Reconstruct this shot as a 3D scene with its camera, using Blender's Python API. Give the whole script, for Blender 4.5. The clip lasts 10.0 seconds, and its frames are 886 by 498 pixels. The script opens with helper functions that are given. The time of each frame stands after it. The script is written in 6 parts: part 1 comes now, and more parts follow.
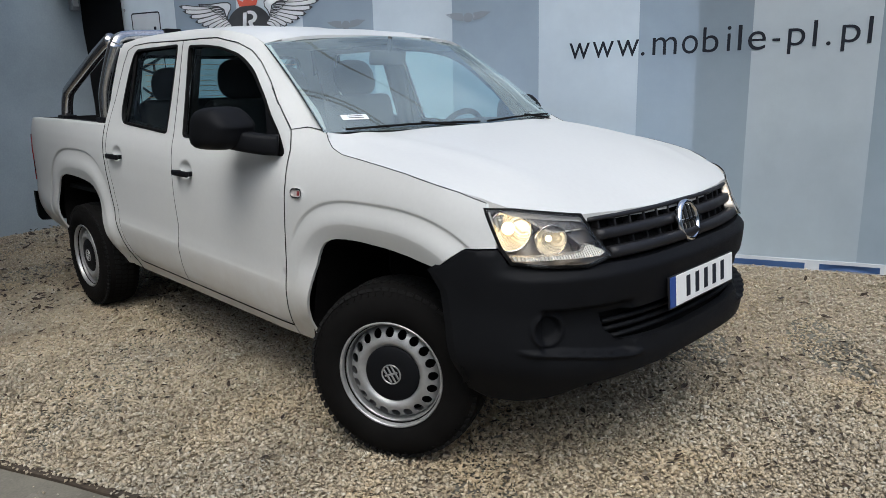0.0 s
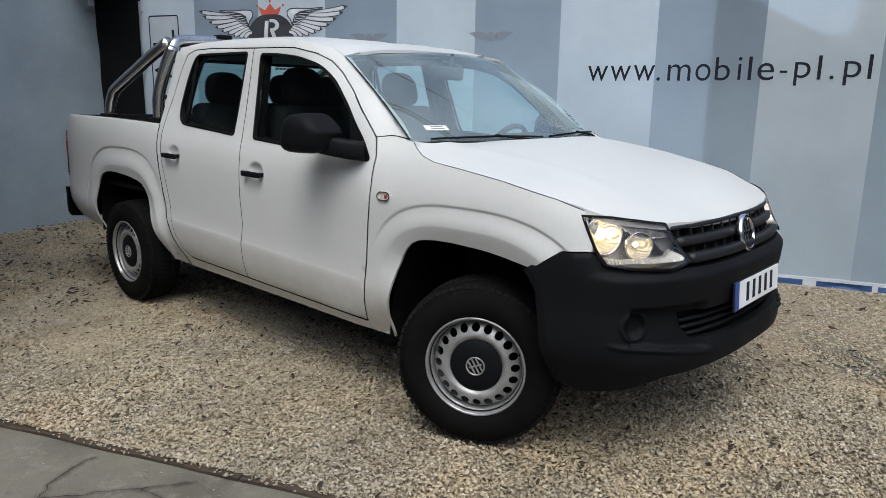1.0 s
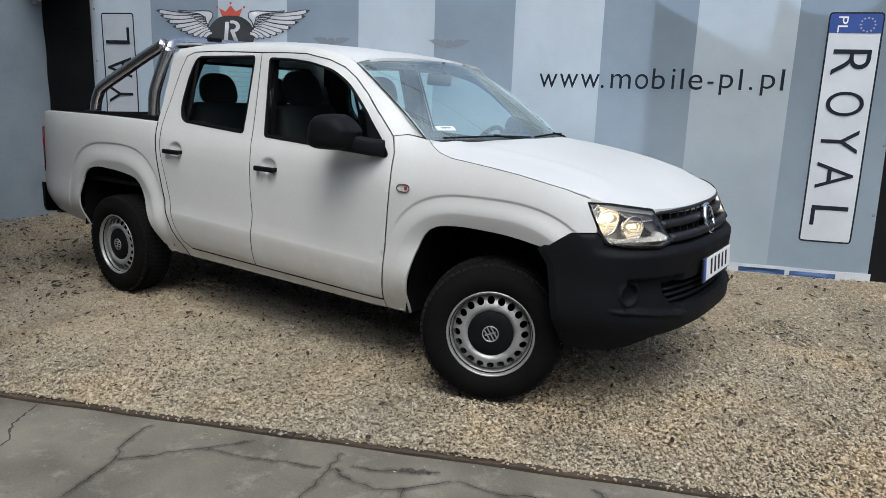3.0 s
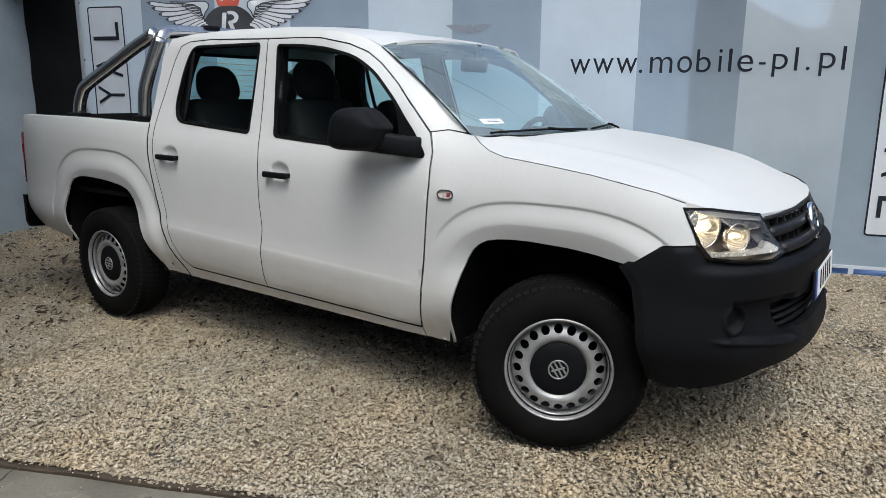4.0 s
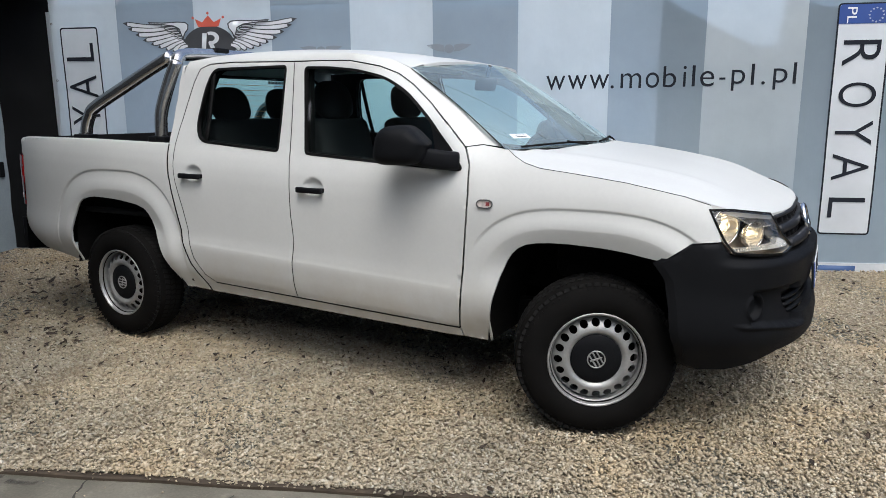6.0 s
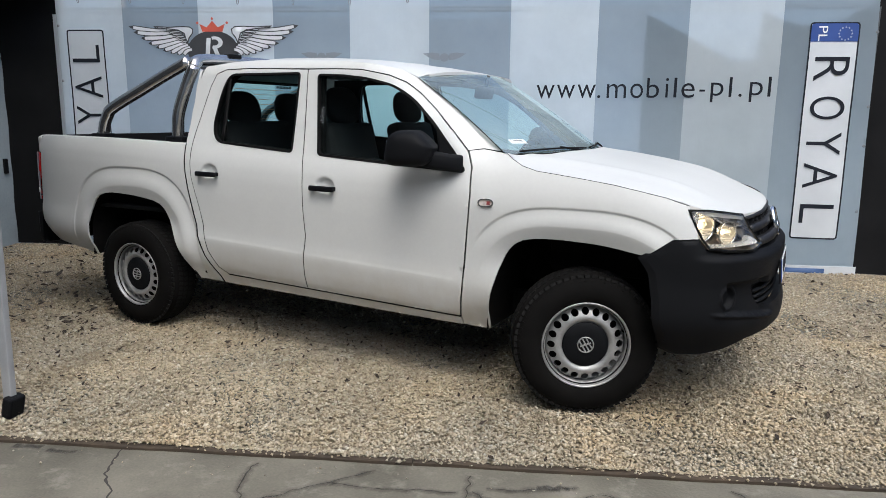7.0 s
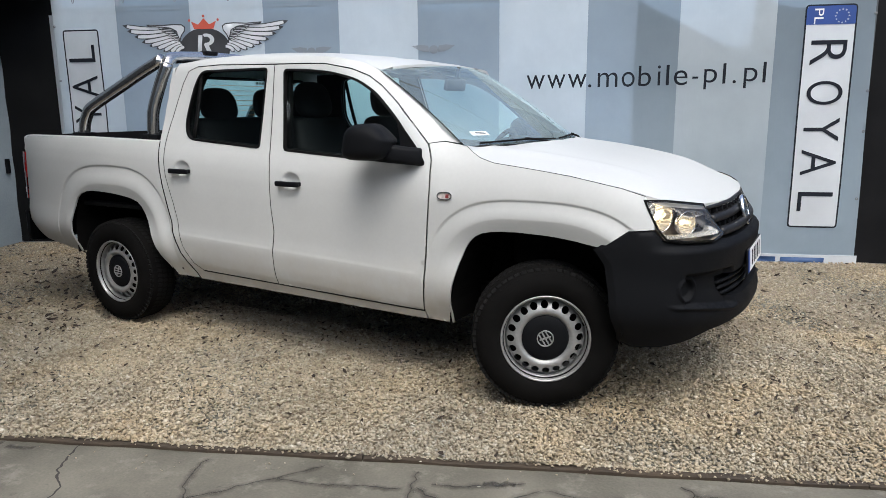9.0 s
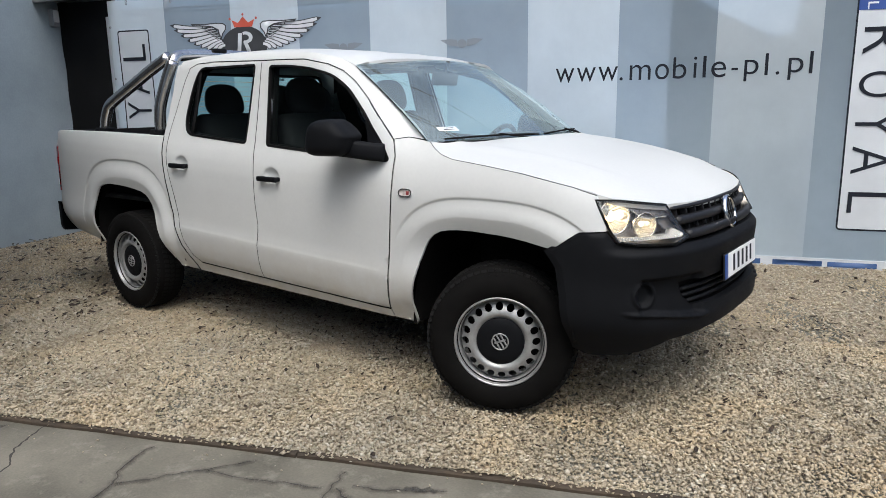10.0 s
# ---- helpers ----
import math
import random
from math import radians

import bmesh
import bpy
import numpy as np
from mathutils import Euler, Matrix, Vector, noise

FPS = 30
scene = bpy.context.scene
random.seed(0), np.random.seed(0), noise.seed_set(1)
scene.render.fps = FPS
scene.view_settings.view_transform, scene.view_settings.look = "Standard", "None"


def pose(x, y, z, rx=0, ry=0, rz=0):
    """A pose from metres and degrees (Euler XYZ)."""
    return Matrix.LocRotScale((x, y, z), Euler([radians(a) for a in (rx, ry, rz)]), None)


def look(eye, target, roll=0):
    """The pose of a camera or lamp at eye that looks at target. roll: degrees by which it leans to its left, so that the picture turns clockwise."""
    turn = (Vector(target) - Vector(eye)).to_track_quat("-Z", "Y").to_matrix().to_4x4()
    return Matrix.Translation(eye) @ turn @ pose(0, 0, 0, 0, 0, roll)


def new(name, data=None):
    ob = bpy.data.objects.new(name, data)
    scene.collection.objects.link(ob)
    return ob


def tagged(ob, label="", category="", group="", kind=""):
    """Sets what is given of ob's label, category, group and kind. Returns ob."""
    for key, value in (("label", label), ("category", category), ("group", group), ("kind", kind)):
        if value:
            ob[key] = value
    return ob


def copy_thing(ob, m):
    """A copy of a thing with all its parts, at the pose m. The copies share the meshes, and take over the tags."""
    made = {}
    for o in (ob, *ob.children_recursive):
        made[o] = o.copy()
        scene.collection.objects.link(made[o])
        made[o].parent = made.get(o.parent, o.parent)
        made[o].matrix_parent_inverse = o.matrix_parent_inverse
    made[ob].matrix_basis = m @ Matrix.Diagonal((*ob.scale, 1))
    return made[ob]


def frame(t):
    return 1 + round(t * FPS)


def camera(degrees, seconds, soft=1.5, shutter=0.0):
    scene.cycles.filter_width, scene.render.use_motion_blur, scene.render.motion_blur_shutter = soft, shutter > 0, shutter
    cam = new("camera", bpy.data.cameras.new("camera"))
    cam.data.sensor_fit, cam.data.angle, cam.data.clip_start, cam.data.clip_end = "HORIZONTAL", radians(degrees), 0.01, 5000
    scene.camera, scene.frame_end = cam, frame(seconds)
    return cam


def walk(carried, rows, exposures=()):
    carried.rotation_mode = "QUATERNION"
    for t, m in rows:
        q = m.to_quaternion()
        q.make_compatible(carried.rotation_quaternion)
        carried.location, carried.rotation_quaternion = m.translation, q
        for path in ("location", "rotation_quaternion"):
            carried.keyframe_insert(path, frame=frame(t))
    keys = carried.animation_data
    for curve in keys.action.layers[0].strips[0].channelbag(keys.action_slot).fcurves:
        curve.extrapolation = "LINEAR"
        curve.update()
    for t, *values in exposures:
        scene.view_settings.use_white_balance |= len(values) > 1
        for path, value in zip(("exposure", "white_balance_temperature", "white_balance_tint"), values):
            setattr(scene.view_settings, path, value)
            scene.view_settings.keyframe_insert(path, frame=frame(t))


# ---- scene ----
cam = camera(64.1, 10.0, soft=0.6)
PATH = [
    (0, (1.938, -2.551, 1.432), (0.561, -1.172, 0.979), -1.5),
    (0.5, (1.822, -2.795, 1.428), (0.447, -1.414, 0.981), -0.6),
    (1, (1.733, -3.07, 1.442), (0.434, -1.608, 1.024), 1.0),
    (1.5, (1.655, -3.361, 1.457), (0.474, -1.801, 1.041), -1.0),
    (2, (1.694, -3.631, 1.453), (0.586, -2.017, 1.043), 1.6),
    (2.5, (1.706, -3.753, 1.457), (0.608, -2.134, 1.041), 1.8),
    (2.7, (1.695, -3.759, 1.457), (0.595, -2.141, 1.043), 2.0),
    (3.8, (1.233, -3.451, 1.402), (0.147, -1.819, 1.003), 1.5),
    (4, (1.109, -3.347, 1.413), (0.009, -1.731, 0.99), 0.4),
    (4.5, (0.797, -3.22, 1.41), (-0.264, -1.575, 0.998), -0.1),
    (5, (0.672, -3.371, 1.407), (-0.255, -1.647, 0.998), -2.1),
    (5.5, (0.772, -3.57, 1.424), (-0.194, -1.864, 1.027), -0.4),
    (6.8, (0.887, -4.096, 1.434), (-0.02, -2.353, 1.063), 0.0),
    (7, (0.899, -4.124, 1.438), (-0.008, -2.38, 1.066), 0.6),
    (7.5, (0.889, -4.15, 1.432), (0.007, -2.393, 1.062), 1.1),
    (8, (0.899, -4.143, 1.433), (0.012, -2.389, 1.063), 0.6),
    (8.5, (0.921, -4.09, 1.437), (0.022, -2.344, 1.06), -0.8),
    (9, (1.173, -3.941, 1.438), (0.204, -2.235, 1.046), -0.5),
    (9.5, (1.419, -3.739, 1.419), (0.36, -2.092, 1.012), 0.7),
    (10, (1.668, -3.53, 1.432), (0.485, -1.968, 1.029), -0.8),
]
walk(cam, [(t, look(eye, target, roll)) for t, eye, target, roll in PATH], [(0, -0.38, 5700, 3), (3.0, -0.29, 5700, 3), (7.0, -0.13, 5800, 4), (10.0, -0.11, 5800, 4)])
from mathutils.geometry import delaunay_2d_cdt

# ---------------------------------------------------------------- light
world = bpy.data.worlds.new("overcast_sky")
scene.world = world
world.use_nodes = True
wn = world.node_tree
sky = wn.nodes.new("ShaderNodeTexSky")
sky.sky_type = "NISHITA"
sky.sun_disc = False
sky.sun_elevation, sky.sun_rotation = radians(62), radians(140)
sky.air_density, sky.dust_density, sky.ozone_density = 0.7, 8.0, 1.0
wn.links.new(sky.outputs[0], wn.nodes["Background"].inputs[0])
wn.nodes["Background"].inputs[1].default_value = 0.283
sun = new("sun", bpy.data.lights.new("sun", "SUN"))
sun.data.energy, sun.data.angle, sun.data.color = 0.45, radians(80), (1.0, 0.985, 0.965)
sun.matrix_world = look((0, 0, 0), (-0.45, 0.53, -0.72))


# ---------------------------------------------------------------- materials
def mat(name, color, rough=0.5, metal=0.0, spec=0.5, coat=0.0):
    m = bpy.data.materials.new(name)
    m.use_nodes = True
    b = m.node_tree.nodes["Principled BSDF"]
    b.inputs["Base Color"].default_value = (*color, 1)
    b.inputs["Roughness"].default_value = rough
    b.inputs["Metallic"].default_value = metal
    b.inputs["Specular IOR Level"].default_value = spec
    b.inputs["Coat Weight"].default_value = coat
    b.inputs["Coat Roughness"].default_value = 0.06
    return m


def node(m, kind, **values):
    n = m.node_tree.nodes.new(kind)
    for k, v in values.items():
        n.inputs[k.replace("_", " ")].default_value = v
    return n


def wire(m, a, b):
    m.node_tree.links.new(a, b)


def shader(m):
    return m.node_tree.nodes["Principled BSDF"]


def coords(m, which="Object"):
    return m.node_tree.nodes.new("ShaderNodeTexCoord").outputs[which]


def ramp(m, source, stops, ease="LINEAR"):
    r = m.node_tree.nodes.new("ShaderNodeValToRGB")
    r.color_ramp.interpolation = ease
    while len(r.color_ramp.elements) < len(stops):
        r.color_ramp.elements.new(0.5)
    for e, (p, c) in zip(r.color_ramp.elements, stops):
        e.position, e.color = p, (*c, 1) if len(c) == 3 else c
    wire(m, source, r.inputs[0])
    return r.outputs[0]


def mottled(name, dark, light, scale, rough=0.6, bump=0.0, fine=200.0, metal=0.0, spec=0.5, coat=0.0, rough_vary=0.1):
    """Two scales of variation in colour and gloss, and a fine relief."""
    m = mat(name, light, rough, metal, spec, coat)
    c = coords(m)
    big = node(m, "ShaderNodeTexNoise", Scale=scale, Detail=6.0, Roughness=0.6)
    small = node(m, "ShaderNodeTexNoise", Scale=fine, Detail=2.0)
    wire(m, c, big.inputs[0])
    wire(m, c, small.inputs[0])
    add = m.node_tree.nodes.new("ShaderNodeMath")
    add.operation = "MULTIPLY_ADD"
    wire(m, small.outputs[0], add.inputs[0])
    add.inputs[1].default_value = 0.25
    wire(m, big.outputs[0], add.inputs[2])
    wire(m, ramp(m, add.outputs[0], [(0.42, dark), (0.82, light)]), shader(m).inputs["Base Color"])
    lo, hi = max(0.0, rough - rough_vary), min(1.0, rough + rough_vary)
    wire(m, ramp(m, big.outputs[0], [(0.3, (lo,) * 3), (0.7, (hi,) * 3)]), shader(m).inputs["Roughness"])
    if bump:
        bp = node(m, "ShaderNodeBump", Strength=bump, Distance=0.002)
        wire(m, small.outputs[0], bp.inputs["Height"])
        wire(m, bp.outputs[0], shader(m).inputs["Normal"])
    return m


def glass(name, tint, gloss=1.0, ior=1.5, red=1.0, film=0.0):
    """A thin pane: tinted see-through with a mirror gloss on it, and a pale film that stands in for reflected sky."""
    m = bpy.data.materials.new(name)
    m.use_nodes = True
    t = m.node_tree
    t.nodes.remove(t.nodes["Principled BSDF"])
    out = t.nodes["Material Output"]
    clear = t.nodes.new("ShaderNodeBsdfTransparent")
    clear.inputs[0].default_value = (*tint, 1)
    shine = t.nodes.new("ShaderNodeBsdfGlossy")
    shine.inputs["Roughness"].default_value = 0.02
    shine.inputs[0].default_value = (gloss * red, gloss, gloss, 1)
    fres = t.nodes.new("ShaderNodeFresnel")
    fres.inputs[0].default_value = ior
    mix = t.nodes.new("ShaderNodeMixShader")
    t.links.new(fres.outputs[0], mix.inputs[0])
    t.links.new(clear.outputs[0], mix.inputs[1])
    t.links.new(shine.outputs[0], mix.inputs[2])
    if film:
        # uneven pale diffuse layer imitates the sky's sheen on the pane
        haze, lay = t.nodes.new("ShaderNodeBsdfDiffuse"), t.nodes.new("ShaderNodeMixShader")
        haze.inputs[0].default_value = (0.66, 0.78, 0.79, 1)
        cloud = t.nodes.new("ShaderNodeTexNoise")
        cloud.inputs["Scale"].default_value, cloud.inputs["Detail"].default_value = 3.0, 5.0
        t.links.new(t.nodes.new("ShaderNodeTexCoord").outputs["Object"], cloud.inputs[0])
        amount = t.nodes.new("ShaderNodeMath")
        amount.operation = "MULTIPLY"
        amount.inputs[1].default_value = 2 * film
        t.links.new(cloud.outputs[0], amount.inputs[0])
        t.links.new(amount.outputs[0], lay.inputs[0])
        t.links.new(mix.outputs[0], lay.inputs[1])
        t.links.new(haze.outputs[0], lay.inputs[2])
        mix = lay
    t.links.new(mix.outputs[0], out.inputs[0])
    return m


def glow(name, color, power):
    m = mat(name, color, 0.3)
    shader(m).inputs["Emission Color"].default_value = (*color, 1)
    shader(m).inputs["Emission Strength"].default_value = power
    return m


PAINT = mottled("white_car_paint", (0.505, 0.510, 0.496), (0.56, 0.565, 0.548), 1.3, 0.42, 0.0, 60.0, coat=0.22, spec=0.4, rough_vary=0.06)
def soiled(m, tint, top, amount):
    """Road dirt thrown up on the lower panels, in uneven splashes."""
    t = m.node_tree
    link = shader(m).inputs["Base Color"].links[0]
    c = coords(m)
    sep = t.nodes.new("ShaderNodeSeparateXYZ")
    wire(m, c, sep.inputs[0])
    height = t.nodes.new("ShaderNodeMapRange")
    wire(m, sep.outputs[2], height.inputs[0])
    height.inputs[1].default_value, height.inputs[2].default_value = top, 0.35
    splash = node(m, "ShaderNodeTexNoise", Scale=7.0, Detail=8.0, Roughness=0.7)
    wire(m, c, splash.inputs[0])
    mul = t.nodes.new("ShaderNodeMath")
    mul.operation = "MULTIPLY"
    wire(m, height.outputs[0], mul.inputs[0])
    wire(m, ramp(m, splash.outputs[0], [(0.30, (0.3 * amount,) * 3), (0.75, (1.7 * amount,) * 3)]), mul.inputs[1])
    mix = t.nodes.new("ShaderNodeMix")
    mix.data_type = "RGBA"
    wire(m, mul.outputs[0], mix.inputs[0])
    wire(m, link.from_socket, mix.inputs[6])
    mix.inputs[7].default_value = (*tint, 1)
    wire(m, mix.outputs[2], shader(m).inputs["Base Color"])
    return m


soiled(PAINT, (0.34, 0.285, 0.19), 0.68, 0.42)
PLASTIC = mottled("black_textured_plastic", (0.0042, 0.0045, 0.0055), (0.0068, 0.0073, 0.0085), 3.0, 0.6, 0.25, 700.0, spec=0.10, rough_vary=0.08)
GLOSSBLACK = mottled("dark_grille_plastic", (0.009, 0.009, 0.010), (0.014, 0.014, 0.016), 5.0, 0.45, 0.1, 500.0, spec=0.25)
RUBBER = mottled("tyre_rubber", (0.0032, 0.003, 0.0029), (0.007, 0.0066, 0.0062), 9.0, 0.8, 0.4, 260.0, spec=0.07)
STEEL = mottled("silver_painted_steel", (0.29, 0.29, 0.287), (0.40, 0.40, 0.393), 14.0, 0.35, 0.05, 300.0, metal=0.55)
CHROME = mottled("polished_chrome", (0.72, 0.72, 0.73), (0.84, 0.84, 0.85), 10.0, 0.12, 0.0, 80.0, metal=1.0, rough_vary=0.05)
REFLECTOR = mottled("lamp_reflector", (0.72, 0.70, 0.64), (0.85, 0.83, 0.77), 30.0, 0.22, 0.2, 90.0, metal=0.7)
flute = node(REFLECTOR, "ShaderNodeTexWave", Scale=38.0, Distortion=0.6)
flute.bands_direction = "Y"
wire(REFLECTOR, coords(REFLECTOR), flute.inputs[0])
fluted = node(REFLECTOR, "ShaderNodeBump", Strength=0.7, Distance=0.004)
wire(REFLECTOR, flute.outputs["Fac"], fluted.inputs["Height"])
wire(REFLECTOR, fluted.outputs[0], shader(REFLECTOR).inputs["Normal"])
GASKET = mottled("black_rubber_seal", (0.004, 0.004, 0.004), (0.008, 0.008, 0.008), 12.0, 0.65, spec=0.08)
SEATCLOTH = mottled("dark_grey_seat_cloth", (0.012, 0.012, 0.013), (0.026, 0.026, 0.028), 8.0, 0.9, 0.4, 500.0)
TRIM = mottled("dark_cabin_trim", (0.014, 0.014, 0.015), (0.026, 0.026, 0.027), 6.0, 0.7, 0.2, 400.0)
HEADLINER = mottled("light_grey_headliner", (0.30, 0.30, 0.29), (0.38, 0.38, 0.37), 6.0, 0.9, 0.2, 400.0)
# near-black underbody coat, also put into openings where only shade shows
SHADOWBLACK = mottled("black_underseal_and_shade", (0.004, 0.004, 0.004), (0.009, 0.0085, 0.008), 6.0, 0.9, 0.4, 120.0, spec=0.03)
LINER = mottled("black_load_bed_liner", (0.006, 0.006, 0.006), (0.011, 0.011, 0.011), 5.0, 0.7, 0.4, 200.0, spec=0.12)
REDLENS = mottled("red_lamp_lens", (0.22, 0.008, 0.008), (0.33, 0.012, 0.012), 12.0, 0.15, 0.0, 90.0, coat=0.6)
AMBER = mat("amber_lens", (0.75, 0.30, 0.10), 0.2, coat=0.5)
SIDEGLASS = glass("side_window_glass", (0.74, 0.90, 0.89), 0.55)
WINDGLASS = glass("windscreen_glass", (0.80, 0.94, 0.94), ior=2.4, red=0.90, film=0.14)
LAMPGLASS = glass("headlamp_lens", (0.97, 0.95, 0.91))
BULB = glow("lit_halogen_bulb", (1.0, 0.74, 0.44), 6.0)
BARSTEEL = mottled("polished_bar_steel", (0.48, 0.47, 0.46), (0.62, 0.61, 0.60), 10.0, 0.15, 0.0, 80.0, metal=0.95, rough_vary=0.06)
PLATEWHITE = mottled("plate_white", (0.70, 0.71, 0.70), (0.78, 0.79, 0.78), 10.0, 0.4)
BLUE = mottled("flag_blue", (0.018, 0.050, 0.21), (0.022, 0.062, 0.26), 6.0, 0.45)
INK = mottled("black_print", (0.011, 0.013, 0.019), (0.020, 0.023, 0.031), 5.0, 0.7, spec=0.12)
PRINTWHITE = mottled("print_white", (0.50, 0.525, 0.55), (0.60, 0.625, 0.65), 1.8, 0.6)
STICKER = mottled("white_sticker", (0.66, 0.70, 0.72), (0.76, 0.79, 0.80), 20.0, 0.5)


# ---------------------------------------------------------------- mesh helpers
def part(name, bm, material, parent=None, label="", smooth=True):
    me = bpy.data.meshes.new(name)
    bm.to_mesh(me)
    bm.free()
    if smooth:
        me.polygons.foreach_set("use_smooth", [True] * len(me.polygons))
    me.materials.append(material)
    ob = new(name, me)
    if parent is not None:
        ob.parent = parent
    if label:
        ob["label"] = label
    return ob


def thing(name, label, category, group="", kind="", at=None):
    ob = new(name)
    ob.empty_display_size = 0.2
    if at is not None:
        ob.matrix_basis = at
    return tagged(ob, label, category, group, kind)


def lerp(table, v):
    xs, ys = zip(*table)
    return float(np.interp(v, xs, ys))


def smooth_table(table, v, r=0.02):
    return sum(lerp(table, v + k * r) for k in (-1, -0.5, 0, 0.5, 1)) / 5


def step(a, b, v):
    t = min(1.0, max(0.0, (v - a) / (b - a)))
    return t * t * (3 - 2 * t)


def rounded(poly, r, n=5):
    """The polygon with its corners rounded; r may be one radius or one for each corner."""
    out = []
    k = len(poly)
    for i in range(k):
        p0, p, p1 = (Vector(poly[(i + j) % k]) for j in (-1, 0, 1))
        ri = r[i] if isinstance(r, (list, tuple)) else r
        if ri <= 0:
            out.append(tuple(p))
            continue
        a, b = p0 - p, p1 - p
        da, db = min(ri, a.length * 0.45), min(ri, b.length * 0.45)
        a, b = p + a.normalized() * da, p + b.normalized() * db
        for j in range(n + 1):
            t = j / n
            out.append(tuple((1 - t) ** 2 * a + 2 * t * (1 - t) * p + t * t * b))
    return out


def inset(poly, d):
    """Moves a polygon's outline inwards by d."""
    area = sum(poly[i - 1][0] * poly[i][1] - poly[i][0] * poly[i - 1][1] for i in range(len(poly)))
    s = 1 if area > 0 else -1
    out = []
    k = len(poly)
    for i in range(k):
        p0, p, p1 = (Vector(poly[(i + j) % k]) for j in (-1, 0, 1))
        e0, e1 = (p - p0).normalized(), (p1 - p).normalized()
        n0, n1 = Vector((-e0.y, e0.x)) * s, Vector((-e1.y, e1.x)) * s
        n = n0 + n1
        if n.length < 1e-6:
            n = n0
        n.normalize()
        out.append(tuple(p + n * d / max(0.35, n.dot(n0))))
    return out


def resample(poly, h, closed=True):
    out = []
    k = len(poly)
    for i in range(k if closed else k - 1):
        a, b = Vector(poly[i]), Vector(poly[(i + 1) % k])
        m = max(1, int(math.ceil((b - a).length / h)))
        out += [tuple(a.lerp(b, j / m)) for j in range(m)]
    if not closed:
        out.append(tuple(poly[-1]))
    return out


def inside(loops, pts):
    """Even-odd test of many points against the loops."""
    hit = np.zeros(len(pts), bool)
    x, y = pts[:, 0], pts[:, 1]
    for lp in loops:
        a = np.array(lp)
        b = np.roll(a, -1, axis=0)
        for (x0, y0), (x1, y1) in zip(a, b):
            if y0 == y1:
                continue
            c = ((y0 > y) != (y1 > y)) & (x < (x1 - x0) * (y - y0) / (y1 - y0) + x0)
            hit ^= c
    return hit


def inside_box(p, c, h):
    return c[:, 0].min() - h < p[0] < c[:, 0].max() + h and c[:, 1].min() - h < p[1] < c[:, 1].max() + h


def skin(loops, func, h=0.04, rim=None, dense=(), crease=()):
    """A bmesh of the region inside the loops (outer and holes) in two coordinates, laid on func(u, v); rim: how far the edges turn in."""
    loops = [resample(lp, h) for lp in loops]
    edge = np.array([p for lp in loops for p in lp])
    lo, hi = edge.min(0), edge.max(0)
    grids = [np.stack(np.meshgrid(np.arange(lo[0] + h / 2, hi[0], h), np.arange(lo[1] + h / 2, hi[1], h)), -1).reshape(-1, 2)]
    for u0, v0, u1, v1, d in dense:
        g = grids[0]
        grids[0] = g[~((g[:, 0] > u0) & (g[:, 0] < u1) & (g[:, 1] > v0) & (g[:, 1] < v1))]
        grids.append(np.stack(np.meshgrid(np.arange(u0, u1, d), np.arange(v0, v1, d)), -1).reshape(-1, 2))
    if len(crease):
        c = np.array(crease)
        near = np.array([((c - p) ** 2).sum(1).min() if inside_box(p, c, h) else 1.0 for p in grids[0]])
        grids[0] = grids[0][near > (0.45 * h) ** 2]
        grids.append(c)
    g = np.concatenate(grids)
    g = g[inside(loops, g)]
    if len(g):
        far = np.array([((edge - p) ** 2).sum(1).min() for p in g])
        g = g[far > (0.4 * h) ** 2] if not dense else g[far > (0.3 * h) ** 2]
    pts = [Vector(p) for p in edge] + [Vector(p) for p in g]
    edges, base = [], 0
    for lp in loops:
        k = len(lp)
        edges += [(base + i, base + (i + 1) % k) for i in range(k)]
        base += k
    vs, es, fs, *_ = delaunay_2d_cdt(pts, edges, [], 0, 1e-6)
    mid = np.array([(vs[a] + vs[b] + vs[c]) / 3 for a, b, c in fs])
    keep = inside(loops, mid)
    bm = bmesh.new()
    bv = [bm.verts.new(func(v.x, v.y)) for v in vs]
    for f, k in zip(fs, keep):
        if k:
            bm.faces.new([bv[i] for i in f])
    for v in [v for v in bm.verts if not v.link_faces]:
        bm.verts.remove(v)
    if rim is not None:
        rim = Vector(rim)
        border = [e for e in bm.edges if len(e.link_faces) == 1]
        ret = bmesh.ops.extrude_edge_only(bm, edges=border)
        for v in ret["geom"]:
            if isinstance(v, bmesh.types.BMVert):
                v.co += rim
        for e in border:
            e.smooth = False
    return bm


def rbox(bm, size, m=None, bevel=0.01, seg=2):
    """Adds a box with rounded edges."""
    ret = bmesh.ops.create_cube(bm, size=1.0)
    vs = ret["verts"]
    for v in vs:
        v.co = Vector((v.co.x * size[0], v.co.y * size[1], v.co.z * size[2]))
    if bevel:
        es = list({e for v in vs for e in v.link_edges})
        r = bmesh.ops.bevel(bm, geom=es, offset=bevel, segments=seg, profile=0.5, affect="EDGES")
        vs = list({v for f in r["faces"] for v in f.verts} | {v for v in vs if v.is_valid})
    if m is not None:
        bmesh.ops.transform(bm, matrix=m, verts=vs)
    return vs


def box(name, size, material, parent=None, at=None, bevel=0.01, label="", seg=2):
    bm = bmesh.new()
    rbox(bm, size, at, bevel, seg)
    return part(name, bm, material, parent, label, smooth=False)


